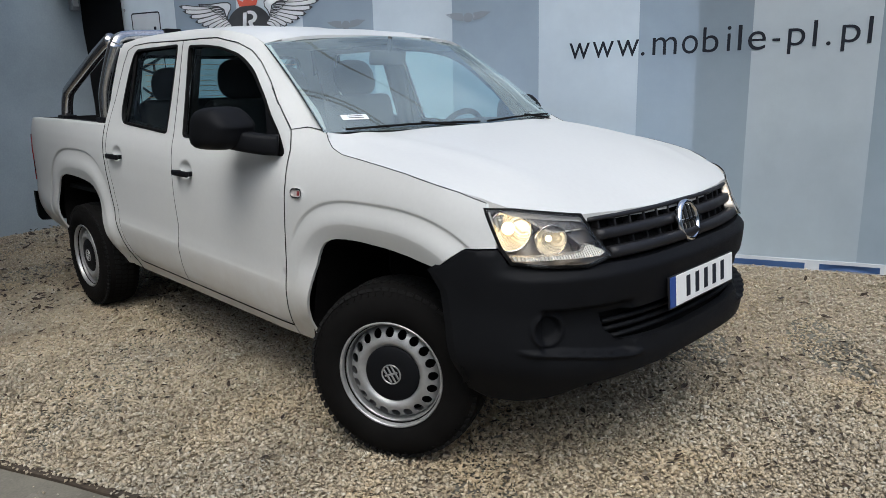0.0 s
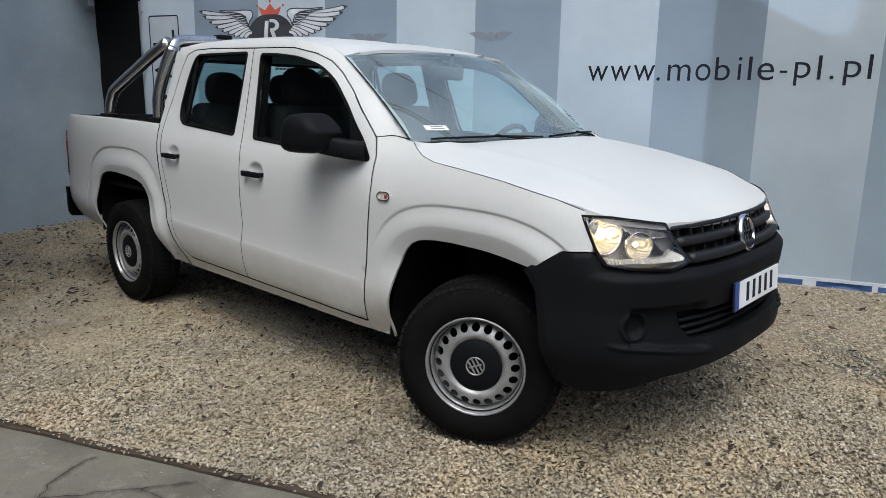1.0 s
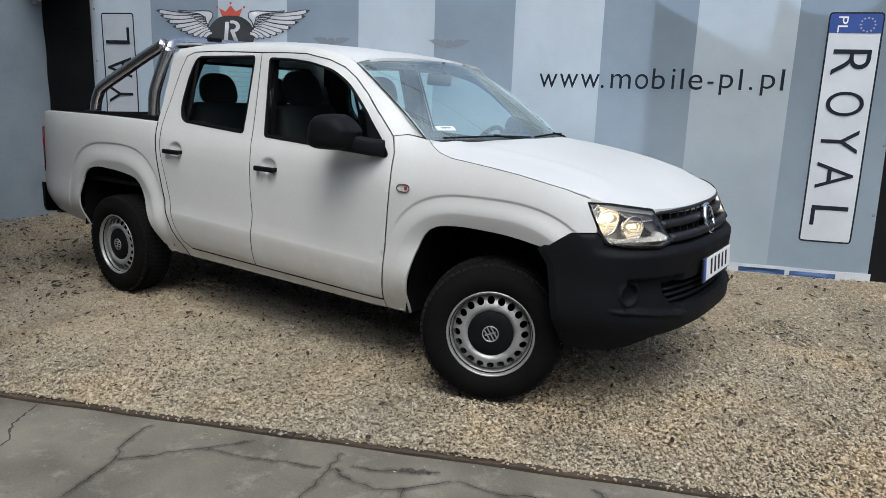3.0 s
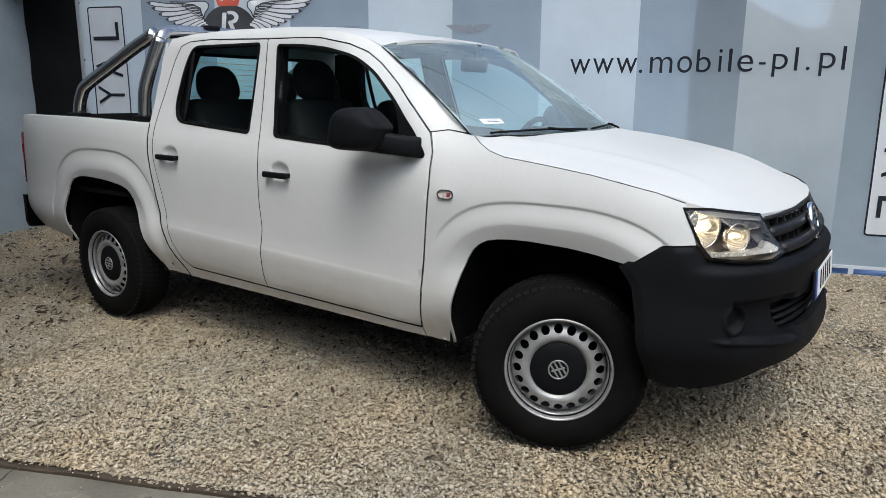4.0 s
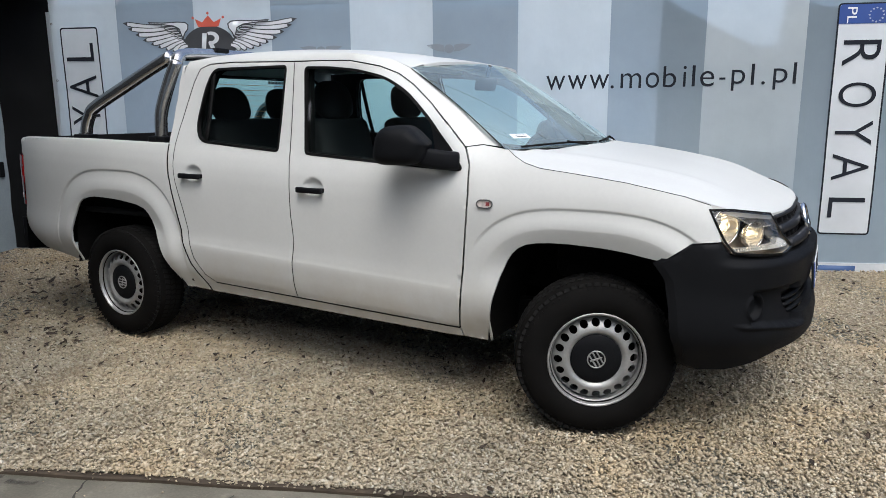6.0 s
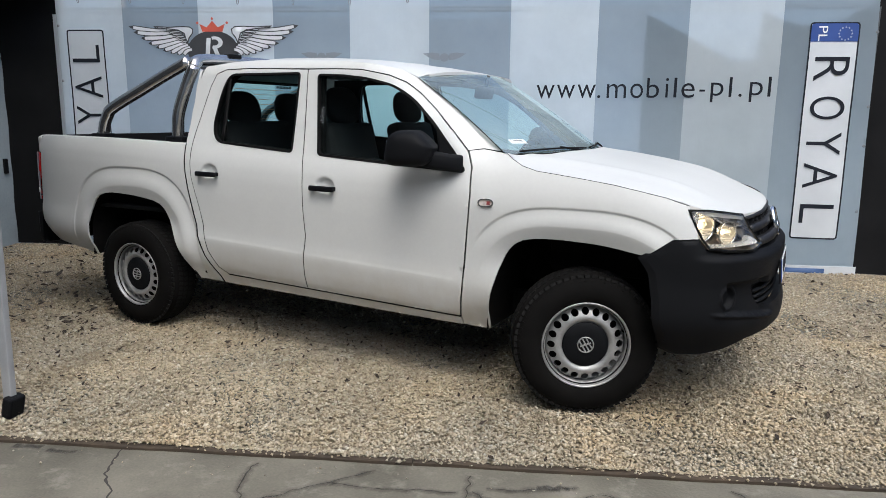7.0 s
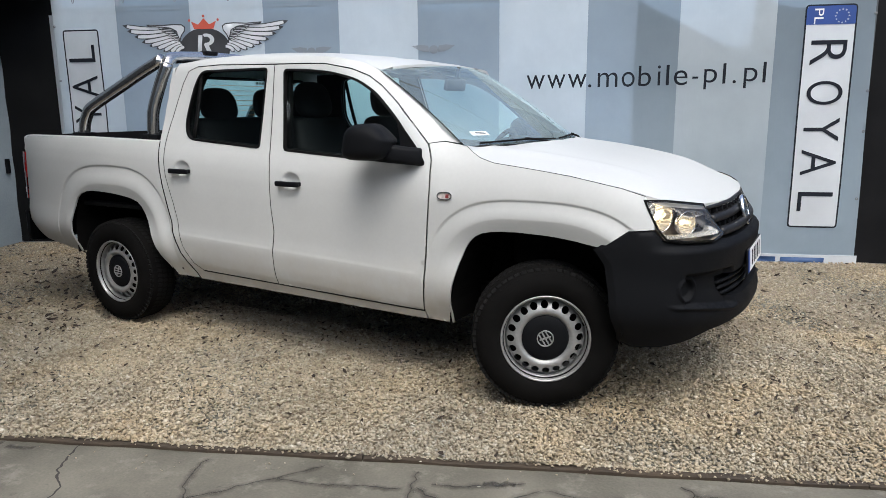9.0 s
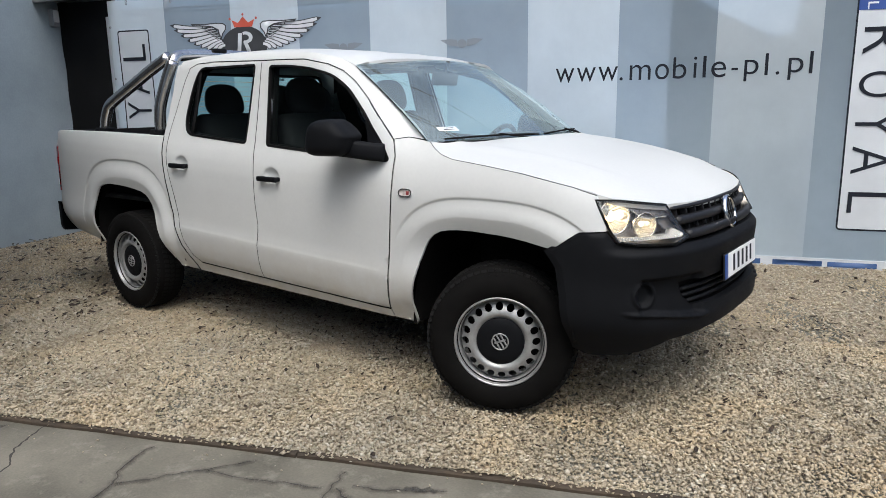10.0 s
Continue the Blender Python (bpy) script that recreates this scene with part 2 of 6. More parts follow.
def sweep(bm, pts, section, up=(0, 0, 1), closed=False, caps=True):
    """Runs a section (list of (side, up)) along points."""
    pts = [Vector(p) for p in pts]
    rings = []
    k = len(pts)
    for i, p in enumerate(pts):
        a = pts[i - 1] if (i or closed) else p
        b = pts[(i + 1) % k] if (i < k - 1 or closed) else p
        d = (b - a).normalized()
        s = d.cross(Vector(up))
        if s.length < 1e-4:
            s = d.cross(Vector((1, 0, 0)))
        s.normalize()
        w = s.cross(d)
        rings.append([bm.verts.new(p + s * x + w * y) for x, y in section])
    n = len(section)
    for i in range(k if closed else k - 1):
        r0, r1 = rings[i], rings[(i + 1) % k]
        for j in range(n):
            bm.faces.new((r0[j], r0[(j + 1) % n], r1[(j + 1) % n], r1[j]))
    if caps and not closed:
        bm.faces.new(rings[0][::-1])
        bm.faces.new(rings[-1])
    return bm


def circle(r, n=10, sx=1.0):
    return [(r * sx * math.cos(2 * math.pi * i / n), r * math.sin(2 * math.pi * i / n)) for i in range(n)]


def curve_through(pts, n=6):
    """A smooth line through the points (Catmull-Rom)."""
    pts = [Vector(p) for p in pts]
    ext = [2 * pts[0] - pts[1]] + pts + [2 * pts[-1] - pts[-2]]
    out = []
    for i in range(1, len(ext) - 2):
        p0, p1, p2, p3 = ext[i - 1:i + 3]
        for j in range(n):
            t = j / n
            out.append(0.5 * (2 * p1 + (p2 - p0) * t + (2 * p0 - 5 * p1 + 4 * p2 - p3) * t * t + (3 * p1 - p0 - 3 * p2 + p3) * t ** 3))
    out.append(pts[-1])
    return out


def lathe(bm, profile, n=48, m=None):
    """Turns (radius, height) round the z axis."""
    rings = []
    for r, h in profile:
        if r < 1e-6:
            rings.append([bm.verts.new((0, 0, h))])
        else:
            rings.append([bm.verts.new((r * math.cos(2 * math.pi * i / n), r * math.sin(2 * math.pi * i / n), h)) for i in range(n)])
    for a, b in zip(rings, rings[1:]):
        for i in range(n):
            q = [a[i % len(a)], a[(i + 1) % len(a)], b[(i + 1) % len(b)], b[i % len(b)]]
            q = list(dict.fromkeys(q))
            if len(q) > 2:
                bm.faces.new(q)
    if m is not None:
        bmesh.ops.transform(bm, matrix=m, verts=[v for r in rings for v in r])
    return bm


def flat_text(name, body, size, material, parent=None, depth=0.001, label="", align="LEFT", spread=1.0, thin=0.0):
    cu = bpy.data.curves.new(name, "FONT")
    cu.body, cu.size, cu.extrude, cu.align_x = body, size, depth, align
    cu.space_character = spread
    cu.offset = thin
    tmp = new("tmp_text", cu)
    bpy.context.view_layer.update()
    me = bpy.data.meshes.new_from_object(tmp.evaluated_get(bpy.context.evaluated_depsgraph_get()))
    bpy.data.objects.remove(tmp)
    me.materials.clear()
    me.materials.append(material)
    ob = new(name, me)
    if parent is not None:
        ob.parent = parent
    if label:
        ob["label"] = label
    return ob


# ---------------------------------------------------------------- ground and wall
WALL = pose(-6.03, 0.81, 0, 0, 0, 19.65)      # x along the banner wall, y behind it


def edge_y(x):
    """The line where the gravel meets the concrete."""
    return -1.52 + 0.405 * x


def wall_y(x):
    return 0.81 + 0.357 * (x + 6.03)


def speckled(m, scale, low, high, tint, amount):
    """Chips and grit of another tint laid over a material's colour."""
    t = m.node_tree
    link = shader(m).inputs["Base Color"].links[0]
    grit = node(m, "ShaderNodeTexNoise", Scale=scale, Detail=9.0, Roughness=0.75)
    wire(m, coords(m), grit.inputs[0])
    mix = t.nodes.new("ShaderNodeMix")
    mix.data_type = "RGBA"
    wire(m, ramp(m, grit.outputs[0], [(low, (0, 0, 0)), (high, (amount,) * 3)]), mix.inputs[0])
    wire(m, link.from_socket, mix.inputs[6])
    mix.inputs[7].default_value = (*tint, 1)
    wire(m, mix.outputs[2], shader(m).inputs["Base Color"])
    return m


CONCRETE = mottled("worn_grey_concrete", (0.072, 0.066, 0.050), (0.176, 0.163, 0.129), 2.3, 0.75, 0.8, 90.0, rough_vary=0.18)
speckled(CONCRETE, 7.0, 0.54, 0.66, (0.22, 0.205, 0.170), 0.7)
speckled(CONCRETE, 16.0, 0.60, 0.70, (0.050, 0.044, 0.034), 0.6)
GRAVELBED = mottled("gravel_bed", (0.17, 0.14, 0.10), (0.31, 0.258, 0.185), 60.0, 0.95, 1.0, 120.0)
EDGING = mottled("dark_brown_edging", (0.026, 0.019, 0.012), (0.060, 0.043, 0.027), 5.0, 0.85, 0.6, 60.0)
WALLGREY = mottled("grey_wall_sheet", (0.235, 0.275, 0.292), (0.34, 0.388, 0.408), 1.1, 0.6, 0.1, 60.0)
MESHBLACK = mottled("black_mesh_sheet", (0.007, 0.0072, 0.0076), (0.013, 0.013, 0.0138), 2.0, 0.9, 0.4, 300.0, spec=0.1)

bm = bmesh.new()
bmesh.ops.create_grid(bm, x_segments=40, y_segments=40, size=400)
bmesh.ops.translate(bm, vec=(0, 0, -0.012), verts=bm.verts)
ground = tagged(part("ground", bm, CONCRETE, None), "worn grey cracked concrete yard beside the gravel", "ground", kind="structure")

# bed of gravel between the edging and the wall
bm = bmesh.new()
quad = [(-9.5, edge_y(-9.5) + 0.03), (7.5, edge_y(7.5) + 0.03), (7.5, wall_y(7.5) + 0.3), (-9.5, wall_y(-9.5) + 0.3)]
bm = skin([quad], lambda x, y: (x, y, -0.009 + 0.006 * math.sin(x * 2.1 + 0.7 * y) * math.cos(y * 2.6) + 0.004 * math.sin(x * 5.2 + y * 4.1)), 0.15)
gravel_bed = tagged(part("gravel_bed", bm, GRAVELBED), "packed bed under cream limestone gravel chippings", "gravel", kind="structure")

# ---------------------------------------------------------------- banner wall
def on_wall(u, z, off=0.0):
    """A point of the banner: u along it, off in front of it; the cloth hangs in faint waves."""
    wave = 0.012 * math.sin(u * 3.1 + 0.7 * z) + 0.008 * math.sin(u * 7.3 - 1.3 * z + 1) + 0.006 * math.sin(z * 5 + u)
    return WALL @ Vector((u, -off + wave * (0.3 + 0.7 * min(1, max(0, 2.6 - z)) * 0.6), z))


def cloth(name):
    """White print cloth with grey stripes, light coming through it from behind."""
    m = mat(name, (0.6, 0.62, 0.65), 0.55)
    t = m.node_tree
    sep = t.nodes.new("ShaderNodeSeparateXYZ")
    wire(m, coords(m), sep.inputs[0])
    # bands about 0.8 m wide, alternately light and grey
    along = t.nodes.new("ShaderNodeMath")
    along.operation = "MULTIPLY"
    wire(m, sep.outputs[0], along.inputs[0])
    along.inputs[1].default_value = 1 / 8
    edges = [0.0, 0.59, 1.38, 2.17, 2.96, 3.735, 4.53, 5.335, 6.145, 6.965]
    band = ramp(m, along.outputs[0], [(u / 8, ((k + 1) % 2,) * 3) for k, u in enumerate(edges)], "CONSTANT")
    # the stripes run out towards the foot
    fade = t.nodes.new("ShaderNodeMapRange")
    wire(m, sep.outputs[2], fade.inputs[0])
    fade.inputs[1].default_value, fade.inputs[2].default_value = 0.4, 2.2
    grey = t.nodes.new("ShaderNodeMix")
    grey.data_type = "RGBA"
    wire(m, fade.outputs[0], grey.inputs[0])
    grey.inputs[6].default_value, grey.inputs[7].default_value = (0.62, 0.75, 0.86, 1), (0.385, 0.465, 0.53, 1)
    pale = t.nodes.new("ShaderNodeMix")
    pale.data_type = "RGBA"
    wire(m, fade.outputs[0], pale.inputs[0])
    pale.inputs[6].default_value, pale.inputs[7].default_value = (0.78, 0.90, 0.98, 1), (0.87, 0.95, 0.99, 1)
    mix = t.nodes.new("ShaderNodeMix")
    mix.data_type = "RGBA"
    wire(m, band, mix.inputs[0])
    wire(m, grey.outputs[2], mix.inputs[6])
    wire(m, pale.outputs[2], mix.inputs[7])
    dirt = node(m, "ShaderNodeTexNoise", Scale=1.4, Detail=7.0, Roughness=0.65)
    wire(m, coords(m), dirt.inputs[0])
    soil = t.nodes.new("ShaderNodeMix")
    soil.data_type, soil.blend_type = "RGBA", "MULTIPLY"
    soil.inputs[0].default_value = 1.0
    wire(m, mix.outputs[2], soil.inputs[6])
    wire(m, ramp(m, dirt.outputs[0], [(0.3, (0.86, 0.87, 0.88)), (0.65, (1, 1, 1))]), soil.inputs[7])
    wire(m, soil.outputs[2], shader(m).inputs["Base Color"])
    stretch = t.nodes.new("ShaderNodeMapping")
    stretch.inputs["Scale"].default_value = (3.2, 1.0, 0.9)
    wire(m, coords(m), stretch.inputs[0])
    fold = node(m, "ShaderNodeTexNoise", Scale=1.6, Detail=4.0, Roughness=0.55, Distortion=0.6)
    wire(m, stretch.outputs[0], fold.inputs[0])
    relief = node(m, "ShaderNodeBump", Strength=0.35, Distance=0.03)
    wire(m, fold.outputs[0], relief.inputs["Height"])
    wire(m, relief.outputs[0], shader(m).inputs["Normal"])
    thin = t.nodes.new("ShaderNodeBsdfTranslucent")
    wire(m, soil.outputs[2], thin.inputs[0])
    clear = t.nodes.new("ShaderNodeBsdfTransparent")
    a, b = t.nodes.new("ShaderNodeMixShader"), t.nodes.new("ShaderNodeMixShader")
    a.inputs[0].default_value, b.inputs[0].default_value = 0.45, 0.30
    wire(m, shader(m).outputs[0], a.inputs[1])
    wire(m, thin.outputs[0], a.inputs[2])
    wire(m, a.outputs[0], b.inputs[1])
    wire(m, clear.outputs[0], b.inputs[2])
    wire(m, b.outputs[0], t.nodes["Material Output"].inputs[0])
    return m


CLOTH = cloth("printed_banner_cloth")


def top_z(u):
    """The banner's upper edge, which falls a little along the fence."""
    return 2.575 - 0.018 * min(u, 3) + 0.03 * max(0, u - 3) + 0.004 * math.cos(u * 11)


banner = thing("banner", "grey and white striped printed banner on the fence", "banner")
bm = skin([[(-0.14, 0.055), (7.80, 0.055), (7.76, top_z(7.76))] + [(u, top_z(u)) for u in np.arange(7.7, -0.1, -0.1)] + [(-0.14, top_z(-0.14))]], lambda u, z: WALL.inverted() @ on_wall(u, z), 0.06)
sheet = part("banner_sheet", bm, CLOTH, banner)
sheet.matrix_basis = WALL


def print_on(name, loops, material, off=0.003, h=0.06, label=""):
    return part(name, skin(loops, lambda u, z: on_wall(u, z, off), h), material, banner, label)


def text_on(name, body, u0, z0, size, width, tall, turn, material, label="", up=False, spread=1.0, thin=0.0):
    """Lettering laid on the banner, scaled to a true width and height."""
    ob = flat_text(name, body, 1.0, material, None, 0.0, spread=spread, thin=thin)
    me = ob.data
    xs = [v.co.x for v in me.vertices]
    ys = [v.co.y for v in me.vertices]
    sx = width / (max(xs) - min(xs))
    sy = tall / (max(ys) - min(ys))
    x_min, y_min = min(xs), min(ys)
    for v in me.vertices:
        a, b = (v.co.x - x_min) * sx, (v.co.y - y_min) * sy
        u, z = (u0 + a, z0 + b) if not turn else ((u0 - b, z0 + a) if up else (u0 + b, z0 - a))
        v.co = on_wall(u, z, 0.003 if not turn else (0.008 if body == "PL" else 0.007))
    ob.parent = banner
    if label:
        ob["label"] = label
    return ob


# the web address, letter by letter: character, from, to, foot, height
for ch, u0, u1, foot, tall in (("w", 4.792, 4.962, 0, 0.127), ("w", 4.984, 5.153, 0, 0.127), ("w", 5.176, 5.347, 0, 0.127), (".", 5.363, 5.391, 0, 0.028),
                               ("m", 5.449, 5.628, 0, 0.130), ("o", 5.666, 5.781, -0.003, 0.134), ("b", 5.815, 5.926, -0.002, 0.182), ("i", 5.984, 6.010, 0, 0.178), ("l", 6.060, 6.086, 0, 0.180),
                               ("e", 6.129, 6.248, -0.003, 0.132), ("-", 6.291, 6.342, 0.052, 0.018), ("p", 6.392, 6.503, -0.046, 0.178), ("l", 6.552, 6.577, 0, 0.178), (".", 6.638, 6.666, 0, 0.028),
                               ("p", 6.730, 6.843, -0.046, 0.178), ("l", 6.888, 6.914, 0, 0.178)):
    text_on("letter", ch, u0, 1.602 + 0.0155 * (u0 - 4.79) + foot, 1, u1 - u0, tall, False, INK, thin=-0.004)


def plate_print(u0, u1, z0, z1, band):
    r = rounded([(u0, z0), (u1, z0), (u1, z1), (u0, z1)], 0.035)
    print_on("plate_outline", [r, inset(r, 0.014)], INK, 0.003)
    print_on("plate_field", [inset(r, 0.010)], PRINTWHITE if band else mottled("pale_print", (0.50, 0.54, 0.58), (0.58, 0.61, 0.65), 3.0, 0.6), 0.002)
    z = z1 - 0.168
    if band:
        print_on("blue_band", [rounded([(u0 + 0.012, z), (u1 - 0.012, z), (u1 - 0.012, z1 - 0.012), (u0 + 0.012, z1 - 0.012)], [0.0, 0.0, 0.03, 0.03])], BLUE, 0.005)
        text_on("country_letters", "PL", u0 + 0.075, z1 - 0.035, 1, 0.13, 0.075, True, PLATEWHITE)
        for i in range(12):
            a = 2 * math.pi * i / 12
            c = (u1 - 0.12 + 0.055 * math.cos(a), z1 - 0.10 + 0.055 * math.sin(a))
            star = [(c[0] + r * math.cos(t), c[1] + r * math.sin(t)) for t, r in ((math.pi / 2 + k * math.pi / 5, 0.011 if k % 2 == 0 else 0.0045) for k in range(10))]
            print_on("star", [star], mottled("faded_star_print", (0.30, 0.33, 0.42), (0.38, 0.40, 0.48), 5.0, 0.5) if i == 0 else bpy.data.materials["faded_star_print"], 0.007)
    # letters reading downwards, or upwards on the plain plate
    if band:
        for ch, z, long in (("R", 1.986, 0.212), ("O", 1.639, 0.204), ("Y", 1.321, 0.205), ("A", 1.037, 0.229), ("L", 0.658, 0.176)):
            text_on("plate_letter", ch, 7.268, z, 1, long, 0.292, True, INK, thin=-0.006)
    else:
        for ch, z, long in (("R", 0.600, 0.212), ("O", 0.950, 0.204), ("Y", 1.306, 0.190), ("A", 1.576, 0.222), ("L", 1.937, 0.173)):
            text_on("plate_letter", ch, 0.312, z, 1, long, 0.300, True, INK, up=True, thin=-0.006)


plate_print(7.200, 7.622, 0.330, 2.287, True)
plate_print(-0.035, 0.375, 0.325, 2.262, False)

# winged emblem
EMB_DARK = mottled("emblem_dark_grey", (0.035, 0.037, 0.042), (0.055, 0.058, 0.064), 6.0, 0.6)
EMB_LIGHT = mottled("emblem_white", (0.60, 0.63, 0.66), (0.68, 0.70, 0.72), 6.0, 0.6)
EMB_RED = mottled("emblem_red", (0.50, 0.085, 0.05), (0.58, 0.11, 0.07), 6.0, 0.6)
EC = (1.555, 2.045)
ring = [(EC[0] + 0.27 * math.cos(t), EC[1] + 0.20 * math.sin(t)) for t in np.linspace(0, 2 * math.pi, 49)[:-1]]
print_on("emblem_disc", [ring], EMB_DARK, 0.004, 0.06)
print_on("emblem_mark", [[(EC[0] - 0.09, EC[1] - 0.11), (EC[0] - 0.045, EC[1] - 0.11), (EC[0] - 0.02, EC[1] + 0.13), (EC[0] - 0.065, EC[1] + 0.13)]], EMB_LIGHT, 0.0045, 0.06)
arcs = [(EC[0] + 0.02 + 0.085 * math.cos(t), EC[1] + 0.085 + 0.06 * math.sin(t)) for t in np.linspace(-1.9, 2.0, 16)]
arci = [(EC[0] + 0.015 + 0.045 * math.cos(t), EC[1] + 0.085 + 0.03 * math.sin(t)) for t in np.linspace(2.0, -1.9, 16)]
print_on("emblem_mark", [arcs + arci], EMB_LIGHT, 0.0045, 0.06)
print_on("emblem_mark", [[(EC[0] - 0.01, EC[1] + 0.045), (EC[0] + 0.035, EC[1] + 0.045), (EC[0] + 0.105, EC[1] - 0.11), (EC[0] + 0.055, EC[1] - 0.11)]], EMB_LIGHT, 0.0047, 0.06)
crown = [(-0.105, 0.0), (0.105, 0.0), (0.135, 0.075), (0.06, 0.042), (0.0, 0.105), (-0.06, 0.042), (-0.135, 0.075)]
print_on("crown", [[(EC[0] + a, 2.235 + b) for a, b in crown]], EMB_RED, 0.005, 0.06)
for a, b in ((-0.155, 0.085), (0.0, 0.125), (0.155, 0.085)):
    print_on("crown_ball", [[(EC[0] + a + 0.013 * math.cos(t), 2.235 + b + 0.013 * math.sin(t)) for t in np.linspace(0, 2 * math.pi, 13)[:-1]]], EMB_RED, 0.006, 0.06)


def feather(root, tip, bend, w, off):
    """A curved, pointed quill: a dark outline with a pale vane on it."""
    a, b = Vector(root), Vector(tip)
    d = (b - a)
    n = Vector((-d.y, d.x)).normalized() * bend
    mid = [a.lerp(b, t) + n * math.sin(math.pi * t) for t in np.linspace(0, 1, 12)]

    def hull(k, cut):
        up, dn = [], []
        for i, p in enumerate(mid):
            t = i / 11
            q = mid[min(i + 1, 11)] - mid[max(i - 1, 0)]
            s = Vector((-q.y, q.x)).normalized()
            ww = (w - k) * (0.55 + 0.45 * t) * math.sqrt(max(0.0, 1 - max(0, (t - 0.72) / 0.28) ** 2)) * (1 if t > 0.02 else 0.6)
            up.append(tuple(p + s * max(ww, 0.0006)))
            dn.append(tuple(p - s * max(ww, 0.0006)))
        return up[cut:len(up) - cut] + dn[cut:len(dn) - cut][::-1]
    print_on("feather", [hull(0.0, 0)], EMB_DARK, off, 0.06)
    print_on("feather_vane", [hull(0.0100, 1)], EMB_LIGHT, off + 0.0003, 0.06)


for s in (-1, 1):
    tips = [(0.895, 0.245), (0.845, 0.19), (0.765, 0.13), (0.685, 0.075), (0.605, 0.035), (0.53, 0.005), (0.455, -0.02), (0.38, -0.035), (0.315, -0.04)]
    for i, (a, b) in enumerate(tips):
        root = (EC[0] + s * (0.245 + 0.012 * (8 - i) - 0.004 * i), EC[1] + 0.225 - 0.026 * i)
        feather(root, (EC[0] + s * a, EC[1] + b), s * (0.030 - 0.006 * i) * -1, 0.029, 0.003 + 0.0006 * i)
    # the bend of the wing, with its row of small coverts
    for i in range(6):
        root = (EC[0] + s * (0.33 + 0.032 * i), EC[1] + 0.085 + 0.024 * i)
        feather((EC[0] + s * (0.255 + 0.02 * i), EC[1] + 0.10 + 0.022 * i), root, s * 0.004, 0.0155, 0.0084 + 0.0005 * i)
    bend = [(0.262, 0.075), (0.240, 0.13), (0.205, 0.17), (0.200, 0.215), (0.235, 0.240), (0.32, 0.245), (0.46, 0.238), (0.62, 0.246), (0.60, 0.222), (0.46, 0.212), (0.36, 0.200), (0.30, 0.170), (0.285, 0.120)]
    loop = [(EC[0] + s * p, EC[1] + q) for p, q in (bend if s > 0 else bend[::-1])]
    print_on("wing_bend", [loop], EMB_DARK, 0.0118, 0.06)
    print_on("wing_bend_field", [inset(loop, 0.011)], EMB_LIGHT, 0.0124, 0.06)

# hem with a blue printed strip at the foot, the fence tubes and the sagging sheet behind the cloth
strip = thing("base_strip", "blue and white printed strip along the foot of the fence", "strip")
BLUEPRINT = mottled("dull_blue_print", (0.025, 0.06, 0.16), (0.04, 0.09, 0.22), 3.0, 0.6)
STRIPWHITE = mottled("strip_white", (0.42, 0.45, 0.48), (0.58, 0.60, 0.62), 3.0, 0.7)
part("strip_board", skin([[(-0.10, -0.01), (7.82, -0.01), (7.82, 0.075), (-0.10, 0.075)]], lambda u, z: on_wall(u, z, 0.012), 0.15, tuple(WALL.to_3x3() @ Vector((0, 0.01, 0)))), STRIPWHITE, strip)
u = 0.0
while u < 7.6:
    w = 0.18 + 0.45 * random.random()
    part("blue_field", skin([[(u, 0.008), (u + w, 0.006), (u + w, 0.052), (u, 0.050)]], lambda a, z: on_wall(a, z, 0.016), 0.2), BLUEPRINT, strip)
    u += w + 0.03 + 0.10 * random.random()

GREYMETAL = mottled("light_grey_metal", (0.30, 0.31, 0.32), (0.40, 0.41, 0.42), 6.0, 0.45, metal=0.3)
GALV = mottled("dull_galvanised_steel", (0.20, 0.20, 0.20), (0.32, 0.32, 0.32), 8.0, 0.5, metal=0.7)
fence = thing("tube_fence", "galvanised tube fence behind the banner cloth", "fence")
for z, fall in ((2.482, 0.004), (2.442, 0.003), (1.25, 0), (0.25, 0)):
    bm = bmesh.new()
    sweep(bm, [WALL @ Vector((u, 0.095, z - fall * u + 0.004 * math.sin(u))) for u in np.linspace(-0.9, 12, 14)], circle(0.012 if fall else 0.017, 8))
    part("fence_rail", bm, GALV, fence)
# the 3.3 m post stands in for the corner of a building farther back
for u, tall in ((-0.15, 2.56), (0.53, 3.3), (1.9, 2.5), (3.62, 2.45), (3.71, 2.45), (5.75, 2.4), (7.82, 2.42), (9.9, 2.4)):
    bm = bmesh.new()
    sweep(bm, [WALL @ Vector((u, 0.135, -0.01)), WALL @ Vector((u, 0.135, tall))], circle(0.035 if tall > 3 else 0.024, 8), (0, 1, 0))
    part("fence_post", bm, GALV, fence)
def backing(name, dark, light, through_it):
    """Thin sheet that lets some daylight through."""
    m = mottled(name, dark, light, 1.2, 0.8)
    t = m.node_tree
    thin, mix = t.nodes.new("ShaderNodeBsdfTranslucent"), t.nodes.new("ShaderNodeMixShader")
    thin.inputs[0].default_value = (*light, 1)
    mix.inputs[0].default_value = through_it
    wire(m, shader(m).outputs[0], mix.inputs[1])
    wire(m, thin.outputs[0], mix.inputs[2])
    wire(m, mix.outputs[0], t.nodes["Material Output"].inputs[0])
    return m


